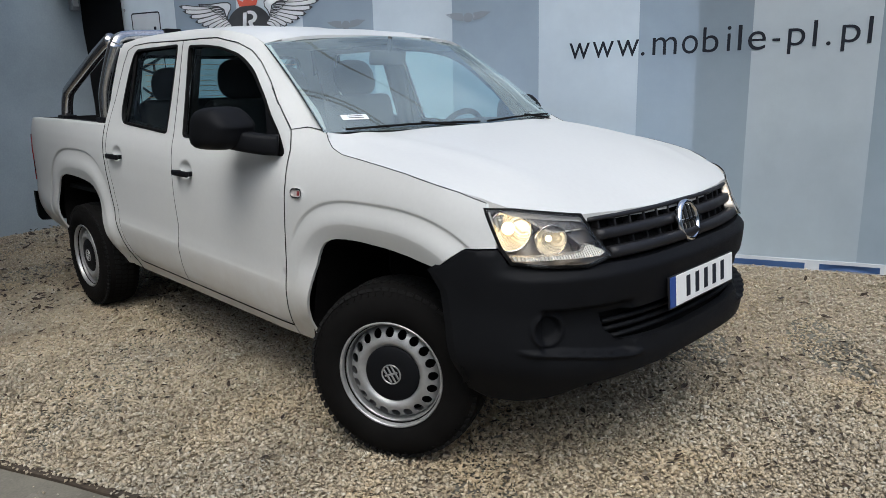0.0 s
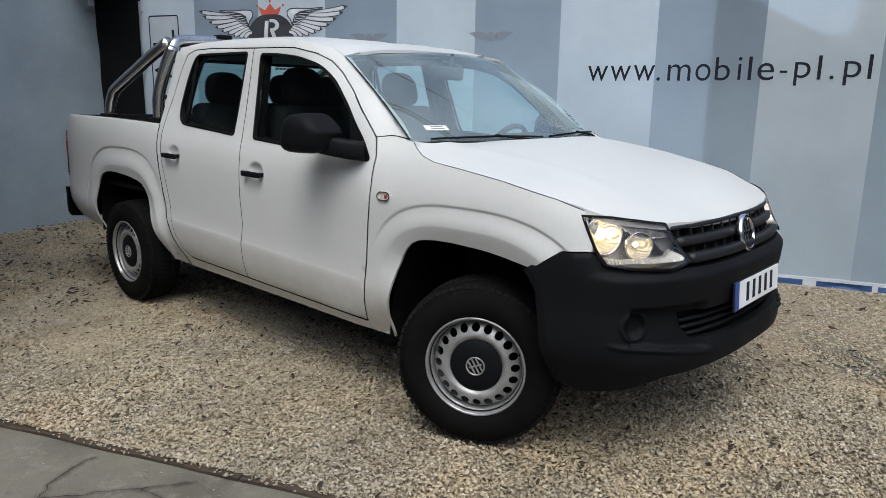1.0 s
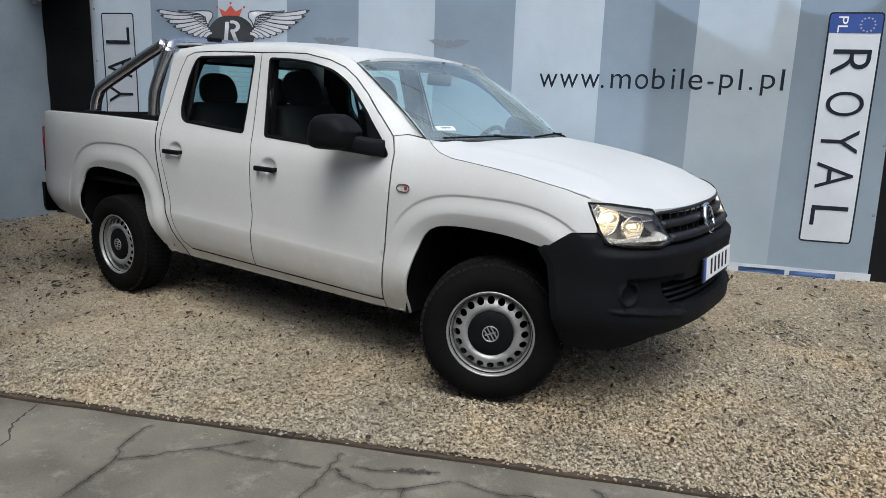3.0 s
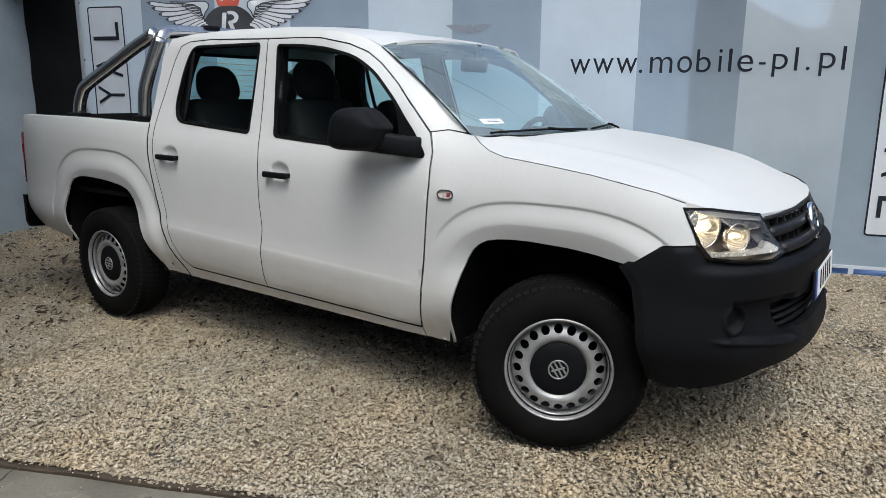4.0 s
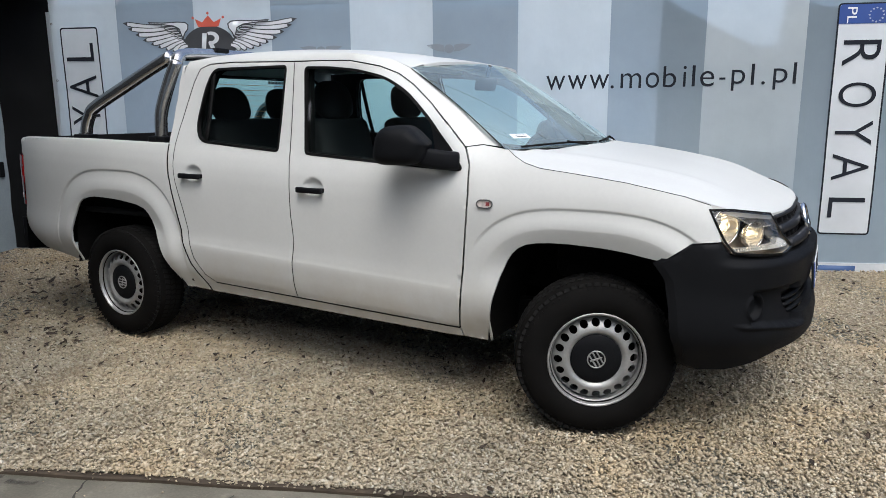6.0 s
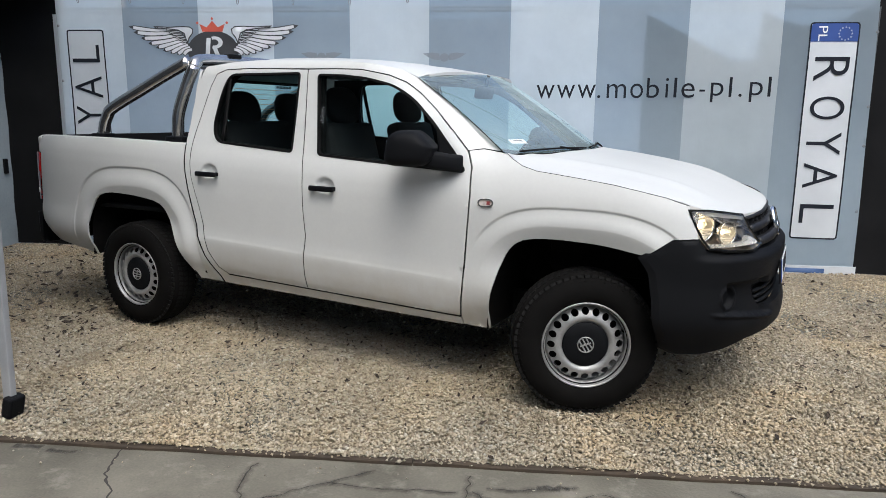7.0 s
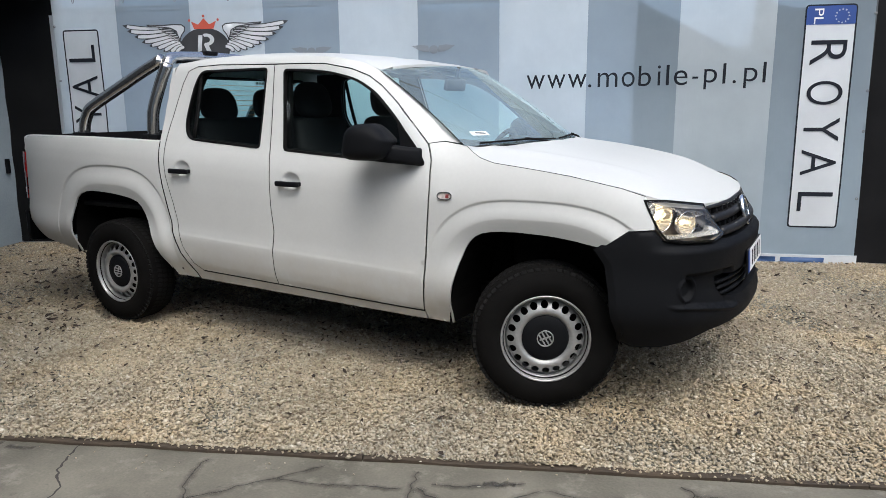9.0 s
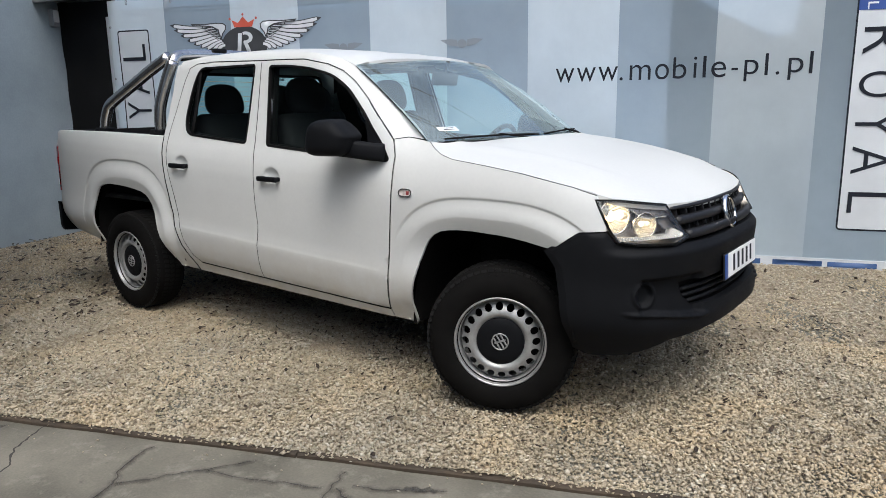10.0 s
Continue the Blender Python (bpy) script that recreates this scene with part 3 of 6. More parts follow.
PALEBACK = backing("pale_backing_sheet", (0.66, 0.70, 0.74), (0.78, 0.82, 0.86), 0.6)
DARKBACK = backing("grey_backing_sheet", (0.09, 0.097, 0.105), (0.125, 0.133, 0.14), 0.2)
SAG = [(-0.2, 2.42), (0.55, 2.415), (1.25, 2.40), (2.2, 2.375), (2.70, 2.364), (2.92, 2.375), (3.262, 2.381), (3.270, 1.95), (3.295, 1.95), (3.307, 2.345), (3.738, 2.335), (4.038, 2.336), (4.512, 2.348), (4.520, 1.80), (4.548, 1.80), (4.558, 2.394), (5.313, 2.415), (5.774, 2.416)]
DIP = [(5.780, 2.380), (5.90, 2.315), (6.152, 2.182), (6.40, 2.045), (6.573, 1.958), (6.66, 1.955), (6.764, 1.990), (6.785, 2.20), (6.804, 2.407), (6.88, 2.355), (6.97, 2.309), (7.13, 2.266), (7.30, 2.275), (7.497, 2.311), (7.624, 2.408), (7.79, 2.42)]
for line, u0, u1, material, label in ((SAG, -0.2, 5.774, PALEBACK, "pale sheet hung behind the translucent banner"), (DIP, 5.780, 7.79, DARKBACK, "grey sagging sheet hung behind the translucent banner")):
    back_sheet = part("backing_sheet", skin([[(u0, 0.03), (u1, 0.03)] + line[::-1]], lambda u, z: WALL @ Vector((u, 0.030, z)), 0.2, tuple(WALL.to_3x3() @ Vector((0, 0.004, 0)))), material, None)
    tagged(back_sheet, label, "sheet")


def black_sheet(name, u0, u1, tall, label):
    ob = part(name, skin([[(u0, 0.0), (u1, 0.0), (u1, tall), (u0, tall)]], lambda u, z: WALL @ Vector((u, 0.05 + 0.012 * math.sin(u * 9 + z * 2) + 0.006 * math.sin(z * 11), z)), 0.06, tuple(WALL.to_3x3() @ Vector((0, 0.004, 0)))), MESHBLACK)
    tagged(ob, label, "mesh sheet")
    return ob


black_sheet("mesh_sheet", -0.90, -0.11, 2.60, "black mesh sheet in the fence corner")
black_sheet("mesh_sheet", 7.76, 12.5, 2.62, "black mesh sheet laced to the fence")
for u, zs in ((-0.17, (0.55, 1.15, 1.75, 2.3)), (7.815, (0.6, 1.2, 1.55, 2.2, 2.5))):
    for z in zs:
        bm = bmesh.new()
        lathe(bm, [(0.006, 0.0), (0.012, 0.001), (0.013, 0.004), (0.007, 0.005)], 12, Matrix.Translation(on_wall(u + (0.05 if u < 0 else -0.05), z, 0.004)) @ pose(0, 0, 0, 90, 0, 19.65))
        part("eyelet", bm, GALV, banner)

# hooks along the banner's upper edge
for i in range(14):
    u = 0.12 + 0.57 * i
    bm = bmesh.new()
    c = on_wall(u, top_z(u) - 0.022, 0.004)
    axis = WALL.to_3x3() @ Vector((1, 0, 0))
    sweep(bm, [c + axis * (0.011 * math.cos(t)) + Vector((0, 0, 0.026 * math.sin(t))) for t in np.linspace(0, 2 * math.pi, 13)[:-1]], circle(0.0035, 6), tuple(WALL.to_3x3() @ Vector((0, 1, 0))), closed=True)
    part("hook", bm, GALV, banner)

# awning over the yard's corner, on a steel beam
awning = thing("corner_awning", "dark sheet awning over the yard's corner", "awning")
bm = bmesh.new()
rings = []
for u, z in ((-0.86, 2.615), (-0.50, 2.625), (-0.13, 2.640)):
    rings.append([bm.verts.new(WALL @ Vector((u, y, z + dz))) for y, dz in ((0.12, 0), (0.12, 0.03), (-0.30, 0.03), (-0.30, 0))])
for a, c in zip(rings, rings[1:]):
    for i in range(4):
        bm.faces.new((a[i], a[(i + 1) % 4], c[(i + 1) % 4], c[i]))
for r in (rings[0][::-1], rings[-1]):
    bm.faces.new(r)
part("awning_sheet", bm, mottled("dark_awning_sheet", (0.03, 0.032, 0.035), (0.05, 0.052, 0.056), 2.0, 0.8), awning, smooth=False)
for y in (0.10, -0.27):
    bm = bmesh.new()
    sweep(bm, [WALL @ Vector((-0.86, y, 2.59)), WALL @ Vector((-0.50, y, 2.60)), WALL @ Vector((-0.13, y, 2.615))], [(-0.025, -0.025), (0.025, -0.025), (0.025, 0.025), (-0.025, 0.025)])
    part("awning_beam", bm, GALV, awning, smooth=False)

# side wall of grey sheet that closes the yard's corner, with its lock
SIDE_W = WALL @ Matrix.Translation((-0.86, 0, 0))
bm = bmesh.new()
# its unseen upper part is carried to 15 m to shade the yard's end
rbox(bm, (0.06, 14.2, 15.0), SIDE_W @ Matrix.Translation((-0.03, -6.9, 7.49)), 0.004, 1)
side_wall = tagged(part("wall_side", bm, WALLGREY, None, smooth=False), "smooth grey painted sheet wall at the yard's end", "wall", kind="structure")
bm = bmesh.new()
rbox(bm, (0.03, 0.05, 0.16), SIDE_W @ Matrix.Translation((0.016, -0.05, 0.85)), 0.008)
part("wall_latch", bm, PLASTIC, side_wall, smooth=False)
wall_lamp = thing("wall_lamp", "small grey lamp with a pale glass on the side wall", "wall lamp")
bm = bmesh.new()
rbox(bm, (0.06, 0.09, 0.19), SIDE_W @ Matrix.Translation((0.03, -0.06, 2.43)), 0.01)
part("lamp_case", bm, GREYMETAL, wall_lamp, smooth=False)
bm = bmesh.new()
rbox(bm, (0.02, 0.065, 0.13), SIDE_W @ Matrix.Translation((0.066, -0.06, 2.445)), 0.006)
part("lamp_glass", bm, PLATEWHITE, wall_lamp, smooth=False)

# unseen plain walls added to close the yard behind the camera and cut low sky light
for name, c, size in (("wall_back", (-2, -11.0, 3.0), (26, 0.2, 6.0)), ("wall_far", (11.5, -2, 2.4), (0.2, 18, 4.8))):
    bm = bmesh.new()
    rbox(bm, size, Matrix.Translation(c), 0)
    tagged(part(name, bm, WALLGREY, None, smooth=False), "plain grey wall added out of view to close the yard", "wall", kind="structure")

# unseen dark wall added to hold light off the pickup's rear and the gravel
SHADEWALL = mottled("dark_shade_wall", (0.05, 0.048, 0.045), (0.08, 0.077, 0.072), 0.9, 0.9, 0.3, 40.0)
bm = bmesh.new()
rbox(bm, (3.0, 0.2, 8.0), Matrix.Translation((-4.06, -2.65, 3.99)), 0)
rbox(bm, (0.2, 8.2, 8.0), Matrix.Translation((-2.66, -6.85, 3.99)), 0)
tagged(part("shade_wall", bm, SHADEWALL, None, smooth=False), "plain dark unseen wall added to shade the yard's left", "wall", kind="structure")

# edging between gravel and concrete
x = -6.0
while x < 6.0:
    L = 1.98
    a, b = Vector((x, edge_y(x), 0.0)), Vector((x + L * 0.927, edge_y(x + L * 0.927), 0.0))
    bm = bmesh.new()
    d = b - a
    n = 12
    sweep(bm, [a.lerp(b, i / n) + Vector((0, 0.004 * math.sin(i * 1.7 + x), 0.003 * math.sin(i * 2.3))) for i in range(n + 1)], [(-0.021, -0.06), (0.020, -0.06), (0.020, 0.000), (0.015, 0.004), (-0.016, 0.004), (-0.021, 0.000)])
    board = part("edging_board", bm, EDGING, None, smooth=False)
    tagged(board, "dark brown weathered edging board between gravel and concrete", "edging", "edging boards")
    x += L * 0.927 + 0.004

# cracks in the concrete
CRACK = mottled("crack_dirt", (0.02, 0.018, 0.015), (0.045, 0.04, 0.034), 20.0, 0.95)


def stain_material():
    """Damp dark streaks that run out softly at their edges."""
    m = mat("damp_streak", (0.055, 0.05, 0.043), 0.75)
    t = m.node_tree
    fade = t.nodes.new("ShaderNodeAttribute")
    fade.attribute_name = "fade"
    cloud = node(m, "ShaderNodeTexNoise", Scale=9.0, Detail=5.0)
    wire(m, coords(m), cloud.inputs[0])
    mul = t.nodes.new("ShaderNodeMath")
    mul.operation = "MULTIPLY"
    wire(m, fade.outputs["Fac"], mul.inputs[0])
    wire(m, ramp(m, cloud.outputs[0], [(0.3, (0.25,) * 3), (0.7, (1,) * 3)]), mul.inputs[1])
    clear, mix = t.nodes.new("ShaderNodeBsdfTransparent"), t.nodes.new("ShaderNodeMixShader")
    wire(m, mul.outputs[0], mix.inputs[0])
    wire(m, clear.outputs[0], mix.inputs[1])
    wire(m, shader(m).outputs[0], mix.inputs[2])
    wire(m, mix.outputs[0], t.nodes["Material Output"].inputs[0])
    return m


STREAK = stain_material()


def crack(pts, w, material, name="crack", lift=0.0015, soft=False):
    line = curve_through([(x, y, 0) for x, y in pts], 10)
    bm = bmesh.new()
    fade = bm.verts.layers.float.new("fade")
    last = None
    for i, p in enumerate(line):
        d = (line[min(i + 1, len(line) - 1)] - line[max(i - 1, 0)]).normalized()
        s = Vector((-d.y, d.x, 0))
        j = Vector((noise.noise(p * 24), noise.noise(p * 24 + Vector((9, 3, 0))), 0)) * 0.012
        ww = w * (0.55 + 0.9 * abs(noise.noise(p * 17 + Vector((0, 5, 2)))))
        cur = []
        for k in ((-1, 0.0), (-0.35, 1.0), (0.35, 1.0), (1, 0.0)):
            v = bm.verts.new(p + j + s * ww * k[0] + Vector((0, 0, -0.012 + lift)))
            v[fade] = k[1] * (0.45 if soft else 0.9) * (1.0 if 0 < i < len(line) - 1 else 0.2)
            cur.append(v)
        if last:
            for q in range(3):
                bm.faces.new((last[q], last[q + 1], cur[q + 1], cur[q]))
        last = cur
    return part(name, bm, material, ground)


crack([(-1.66, -2.22), (-1.60, -2.31), (-1.54, -2.39), (-1.49, -2.43), (-1.43, -2.455), (-1.37, -2.53), (-1.33, -2.75), (-1.22, -3.1)], 0.0055, CRACK)
STREAKS = [
    [(-1.06, -2.02), (-1.04, -2.11), (-0.98, -2.23), (-0.92, -2.28), (-0.86, -2.40), (-0.80, -2.57), (-0.70, -2.85)],
    [(-0.90, -2.29), (-0.81, -2.19), (-0.77, -2.11), (-0.70, -2.02), (-0.59, -1.84)],
    [(-0.70, -2.02), (-0.56, -1.99), (-0.44, -1.94), (-0.33, -1.89), (-0.21, -1.85)],
    [(-0.22, -1.70), (-0.20, -1.77), (-0.16, -1.89), (-0.13, -2.00), (-0.10, -2.2)],
    [(-0.17, -1.81), (-0.04, -1.85), (0.08, -1.82), (0.16, -1.75), (0.27, -1.60)],
    [(0.14, -1.76), (0.21, -1.88), (0.25, -2.05)],
    [(-0.13, -1.76), (-0.01, -1.72), (0.06, -1.67), (0.20, -1.58)],
    [(0.27, -1.60), (0.44, -1.58), (0.58, -1.51), (0.73, -1.44), (0.79, -1.36), (0.73, -1.31)],
    [(0.79, -1.36), (0.90, -1.33), (1.2, -1.38)],
]
for k, pts in enumerate(STREAKS):
    crack(pts, 0.034, STREAK, "streak", 0.0012 + 0.0003 * k, True)
    crack(pts, 0.0045, STREAK, "crack", 0.0044, False)
for a, b, w in ((-1.88, -2.36, 0.03), (-2.05, -2.40, 0.035), (0.10, -1.63, 0.03)):
    crack([(a - 0.06, b - 0.02), (a, b), (a + 0.07, b + 0.03)], w, STREAK, "streak", 0.0012, False)

# small faint marks printed in the grey stripes
FAINT = mottled("faint_print", (0.20, 0.225, 0.25), (0.225, 0.25, 0.278), 6.0, 0.6)
for u, z in ((2.68, 1.99), (3.90, 1.985)):
    wing_l = [(u - 0.21, z + 0.035), (u - 0.12, z + 0.045), (u - 0.05, z + 0.036), (u - 0.042, z - 0.026), (u - 0.10, z - 0.020), (u - 0.15, z - 0.002)]
    wing_r = [(2 * u - a, c) for a, c in wing_l[::-1]]
    disc = [(u + 0.045 * math.cos(t), z + 0.040 * math.sin(t)) for t in np.linspace(0, 2 * math.pi, 17)[:-1]]
    for loop in (wing_l, disc, wing_r):
        print_on("faint_mark", [loop], FAINT, 0.003, 0.06)

# wires over the yard, from a pole behind the fence to the wall
wires = thing("overhead_cable", "thin black overhead cables above the yard", "cable")
for dx, zz in ((0.0, 4.2), (1.0, 4.3), (1.1, 4.3)):
    a, c = Vector((-7.1 + dx, -10.88, 4.9)), Vector((2.0 + dx, 7.32, 4.9))
    knots = [a, Vector((-2.85 + dx, -1.1, zz - 0.1)), Vector((-1.46 + dx, 1.3, zz)), Vector((-0.34 + dx, 3.25, zz + 0.1)), c]
    bm = bmesh.new()
    sweep(bm, curve_through(knots, 8), circle(0.020, 6))
    part("wire", bm, GASKET, wires)
pole = thing("cable_pole", "plain grey steel pole behind the fence", "pole")
for dx in (0.0, 1.05):
    bm = bmesh.new()
    sweep(bm, [(2.0 + dx, 7.32, -0.012), (2.0 + dx, 7.32, 5.0)], circle(0.05, 12), (0, 1, 0))
    part("pole_shaft", bm, GALV, pole)

# ---------------------------------------------------------------- pickup: the shape of its body
# The pickup stands along x: front wheels at x = 0, rear wheels at x = -3.095, its right side at -y.
SIDE = [(0.30, 0.84), (0.36, 0.862), (0.41, 0.885), (0.46, 0.908), (0.52, 0.9235), (0.60, 0.9350), (0.634, 0.9365), (0.646, 0.9340), (0.70, 0.9300), (0.92, 0.931),
        (1.03, 0.927), (1.10, 0.918), (1.16, 0.903), (1.20, 0.888), (1.24, 0.876), (1.45, 0.818), (1.68, 0.756), (1.72, 0.735), (1.76, 0.69), (1.85, 0.60)]
FENDER = [(0.30, 0.84), (0.36, 0.862), (0.41, 0.885), (0.46, 0.915), (0.52, 0.935), (0.58, 0.94), (0.64, 0.937), (0.70, 0.932), (0.92, 0.932), (1.0, 0.928),
          (1.06, 0.915), (1.12, 0.893), (1.18, 0.862), (1.25, 0.80), (1.35, 0.73), (1.6, 0.68)]
NOSE = [(0.34, 0.755), (0.40, 0.785), (0.46, 0.808), (0.50, 0.812), (0.54, 0.80), (0.62, 0.788), (0.68, 0.79), (0.72, 0.80), (0.80, 0.81), (0.83, 0.805),
        (0.86, 0.80), (0.91, 0.765), (0.97, 0.735), (1.03, 0.705), (1.2, 0.62)]
EXP = 2.8
FLAT = [(0.44, 0.0), (0.52, 0.010), (0.62, 0.014), (0.76, 0.018), (0.84, 0.024), (0.90, 0.030), (1.05, 0.030)]      # how much the middle of the front is drawn back
CENTRE = -0.025          # the middle of the pickup; the tables give the distance of its right side from y = 0


def half_width(x, z):
    w = step(-0.80, -0.45, x)
    zs = z + 0.04 * (min(0.0, max(-4.2, x)) + 1.6) * (1 - step(1.24, 1.4, z))
    cab = smooth_table(SIDE, zs, 0.0045)
    k = step(-2.40, -2.62, x) * (1 - step(0.80, 0.95, z))
    if k > 0:
        cab = (1 - k) * cab + k * smooth_table(FENDER, zs)
    return (cab if w <= 0 else (1 - w) * cab + w * smooth_table(FENDER, z)) + CENTRE


def arch_r(x, z, xc, a, b):
    return ((abs(x - xc) / a) ** 3 + (max(0.0, z - 0.36) / b) ** 3) ** (1 / 3)


def arch_lines(xc, a, b, radii):
    """Points along the flare's edge, so that it stays crisp."""
    out = []
    for r in radii:
        for t in np.arange(-0.1, math.pi + 0.1, 0.012):
            c, s = math.cos(t), max(0.0, math.sin(t))
            k = r / (abs(c) ** 3 + s ** 3) ** (1 / 3)
            out.append((xc + a * k * c, 0.36 + b * k * s if s > 0 else 0.36 - 0.2 * abs(math.sin(t))))
    return out


HANDLES = [(-1.522, 1.028), (-2.395, 1.068)]


def side_y(x, z):
    """Half the width of the body at x, z, with flares, creases and dimples."""
    y = half_width(x, z)
    if x > 0:
        a = smooth_table(NOSE, z)
        y *= max(0.02, 1 - min(0.999, (x / a)) ** EXP) ** (1 / EXP)
    r = arch_r(x, z, -0.06, 0.46, 0.50)
    y += (0.014 * step(1.30, 1.14, r) - 0.007 * (1 - step(1.290, 1.308, r))) * step(0.72, 0.90, z) - 0.16 * max(0.0, 1.13 - max(0.97, r)) * step(0.55, 0.80, z)
    r = arch_r(x, z, -3.11, 0.45, 0.53)
    y += (0.016 * step(1.355, 1.14, r) - 0.007 * (1 - step(1.343, 1.361, r))) * (step(0.45, 0.75, z) if x < -3.1 else 1) - 0.15 * max(0.0, 1.12 - max(0.97, r)) * step(0.55, 0.80, z)
    if x < -3.75:
        y -= 0.05 * ((-3.75 - x) / 0.4) ** 2.5
    if z > 1.2:
        d = abs((x + 0.475) * 0.559 + (z - 1.252) * 0.829)
        if d < 0.14 and x > -1.35:
            y -= 0.075 * (1 - d / 0.14) ** 2 * (1 - step(-0.80, -0.45, x))
    for hx, hz in HANDLES:
        q = ((x - hx - 0.005) / 0.062) ** 2 + ((z - hz - 0.016) / 0.042) ** 2
        if q < 1:
            y -= 0.024 * (1 - q) ** 0.6
    return y


def on_side(sg, off=0.0):
    return lambda x, z: (x, sg * (side_y(x, z) - off), z)


def nose_at(phi, z, off=0.0, lift=None):
    """A point of the front: phi 0 is the middle, -1 and 1 the sides over the front wheels."""
    th = (1 - abs(phi)) * math.pi / 2
    a, b = smooth_table(NOSE, z, 0.012) - off, min(0.92, half_width(0.0, z)) - off
    y = math.copysign(b * math.cos(th) ** (2 / EXP), phi)
    x = a * math.sin(th) ** (2 / EXP) - lerp(FLAT, z) * (1 - step(0.35, 0.86, abs(y)))
    return Vector((x, y, z))


def by_y(y, z):
    b = min(0.92, half_width(0.0, z))
    y += math.copysign(CENTRE * min(1.0, abs(y) / 0.3), y)
    th = math.acos(min(1.0, abs(y) / b) ** (EXP / 2))
    return (math.copysign(1 - th / (math.pi / 2), y), z)


def by_x(x, z, sg=-1):
    a = smooth_table(NOSE, z, 0.012)
    th = math.asin(min(1.0, x / a) ** (EXP / 2))
    return (sg * (1 - th / (math.pi / 2)), z)


# outlines seen from the side: x, z
ARCH_F = [(-0.513, 0.345), (-0.511, 0.40), (-0.507, 0.46), (-0.490, 0.546), (-0.473, 0.607), (-0.451, 0.683), (-0.420, 0.755), (-0.397, 0.790), (-0.368, 0.818), (-0.327, 0.839), (-0.28, 0.849), (-0.222, 0.855),
          (-0.137, 0.857), (-0.081, 0.855), (0.002, 0.852), (0.056, 0.848), (0.136, 0.838), (0.189, 0.828), (0.256, 0.814)]
ARCH_R = [(-3.565, 0.44), (-3.563, 0.508), (-3.560, 0.589), (-3.549, 0.67), (-3.516, 0.751), (-3.485, 0.801), (-3.456, 0.842), (-3.422, 0.871), (-3.368, 0.890), (-3.294, 0.899), (-3.211, 0.897), (-3.102, 0.892),
          (-2.996, 0.881), (-2.903, 0.868), (-2.842, 0.850), (-2.808, 0.823), (-2.781, 0.781), (-2.749, 0.725), (-2.719, 0.658), (-2.684, 0.583), (-2.64, 0.495), (-2.600, 0.418), (-2.585, 0.378)]
HOODLINE = [(-0.470, 1.252), (-0.43, 1.226), (-0.37, 1.197), (-0.29, 1.176), (-0.16, 1.162), (-0.04, 1.148), (0.10, 1.130), (0.22, 1.107), (0.33, 1.083), (0.425, 1.050)]
B_SPLIT = [(-1.745, 1.692), (-1.705, 1.35), (-1.690, 1.20), (-1.676, 1.10), (-1.668, 0.88), (-1.655, 0.75), (-1.670, 0.63), (-1.676, 0.50), (-1.676, 0.425)]
A_DOOR = [(-0.672, 0.40), (-0.650, 0.55), (-0.637, 0.72), (-0.622, 0.95), (-0.620, 1.05), (-0.634, 1.18), (-0.672, 1.262), (-0.764, 1.358), (-0.884, 1.466), (-0.998, 1.554),
          (-1.09, 1.610), (-1.20, 1.650), (-1.38, 1.684), (-1.55, 1.690)]
C_DOOR = [(-2.20, 1.705), (-2.38, 1.700), (-2.450, 1.675), (-2.486, 1.60), (-2.520, 1.47), (-2.548, 1.35), (-2.560, 1.24), (-2.556, 1.12), (-2.541, 1.03), (-2.487, 0.865), (-2.458, 0.755),
          (-2.452, 0.69), (-2.430, 0.584), (-2.367, 0.482), (-2.30, 0.440)]
BED_GAP = [(-2.612, 1.245), (-2.604, 1.14), (-2.595, 1.071), (-2.574, 0.966), (-2.538, 0.826), (-2.514, 0.745), (-2.508, 0.68), (-2.462, 0.545), (-2.385, 0.420), (-2.37, 0.376)]
FRONT_DOOR = A_DOOR + B_SPLIT
REAR_DOOR = B_SPLIT[::-1] + C_DOOR
FRONT_WIN = rounded([(-1.585, 1.213), (-1.10, 1.182), (-0.668, 1.158), (-0.752, 1.262), (-0.865, 1.385), (-1.02, 1.518), (-1.155, 1.592), (-1.33, 1.632), (-1.50, 1.650), (-1.662, 1.656)],
                    [0.02, 0, 0.02, 0.03, 0.05, 0.06, 0.06, 0.05, 0.03, 0.02])
REAR_WIN = rounded([(-1.778, 1.222), (-2.362, 1.265), (-2.412, 1.36), (-2.385, 1.56), (-2.340, 1.668), (-1.800, 1.668)], [0.02, 0.06, 0.06, 0.08, 0.05, 0.02])
RAIL = [(-1.042, 1.638), (-1.15, 1.682), (-1.30, 1.712), (-1.50, 1.733), (-1.80, 1.747), (-2.15, 1.750), (-2.40, 1.742), (-2.56, 1.722)]


def rail_z(x):
    return lerp(sorted(RAIL), x)


pickup = thing("pickup_truck", "white double-cab pickup with black bumper and steel wheels on gravel", "pickup truck", at=pose(0, CENTRE, 0))


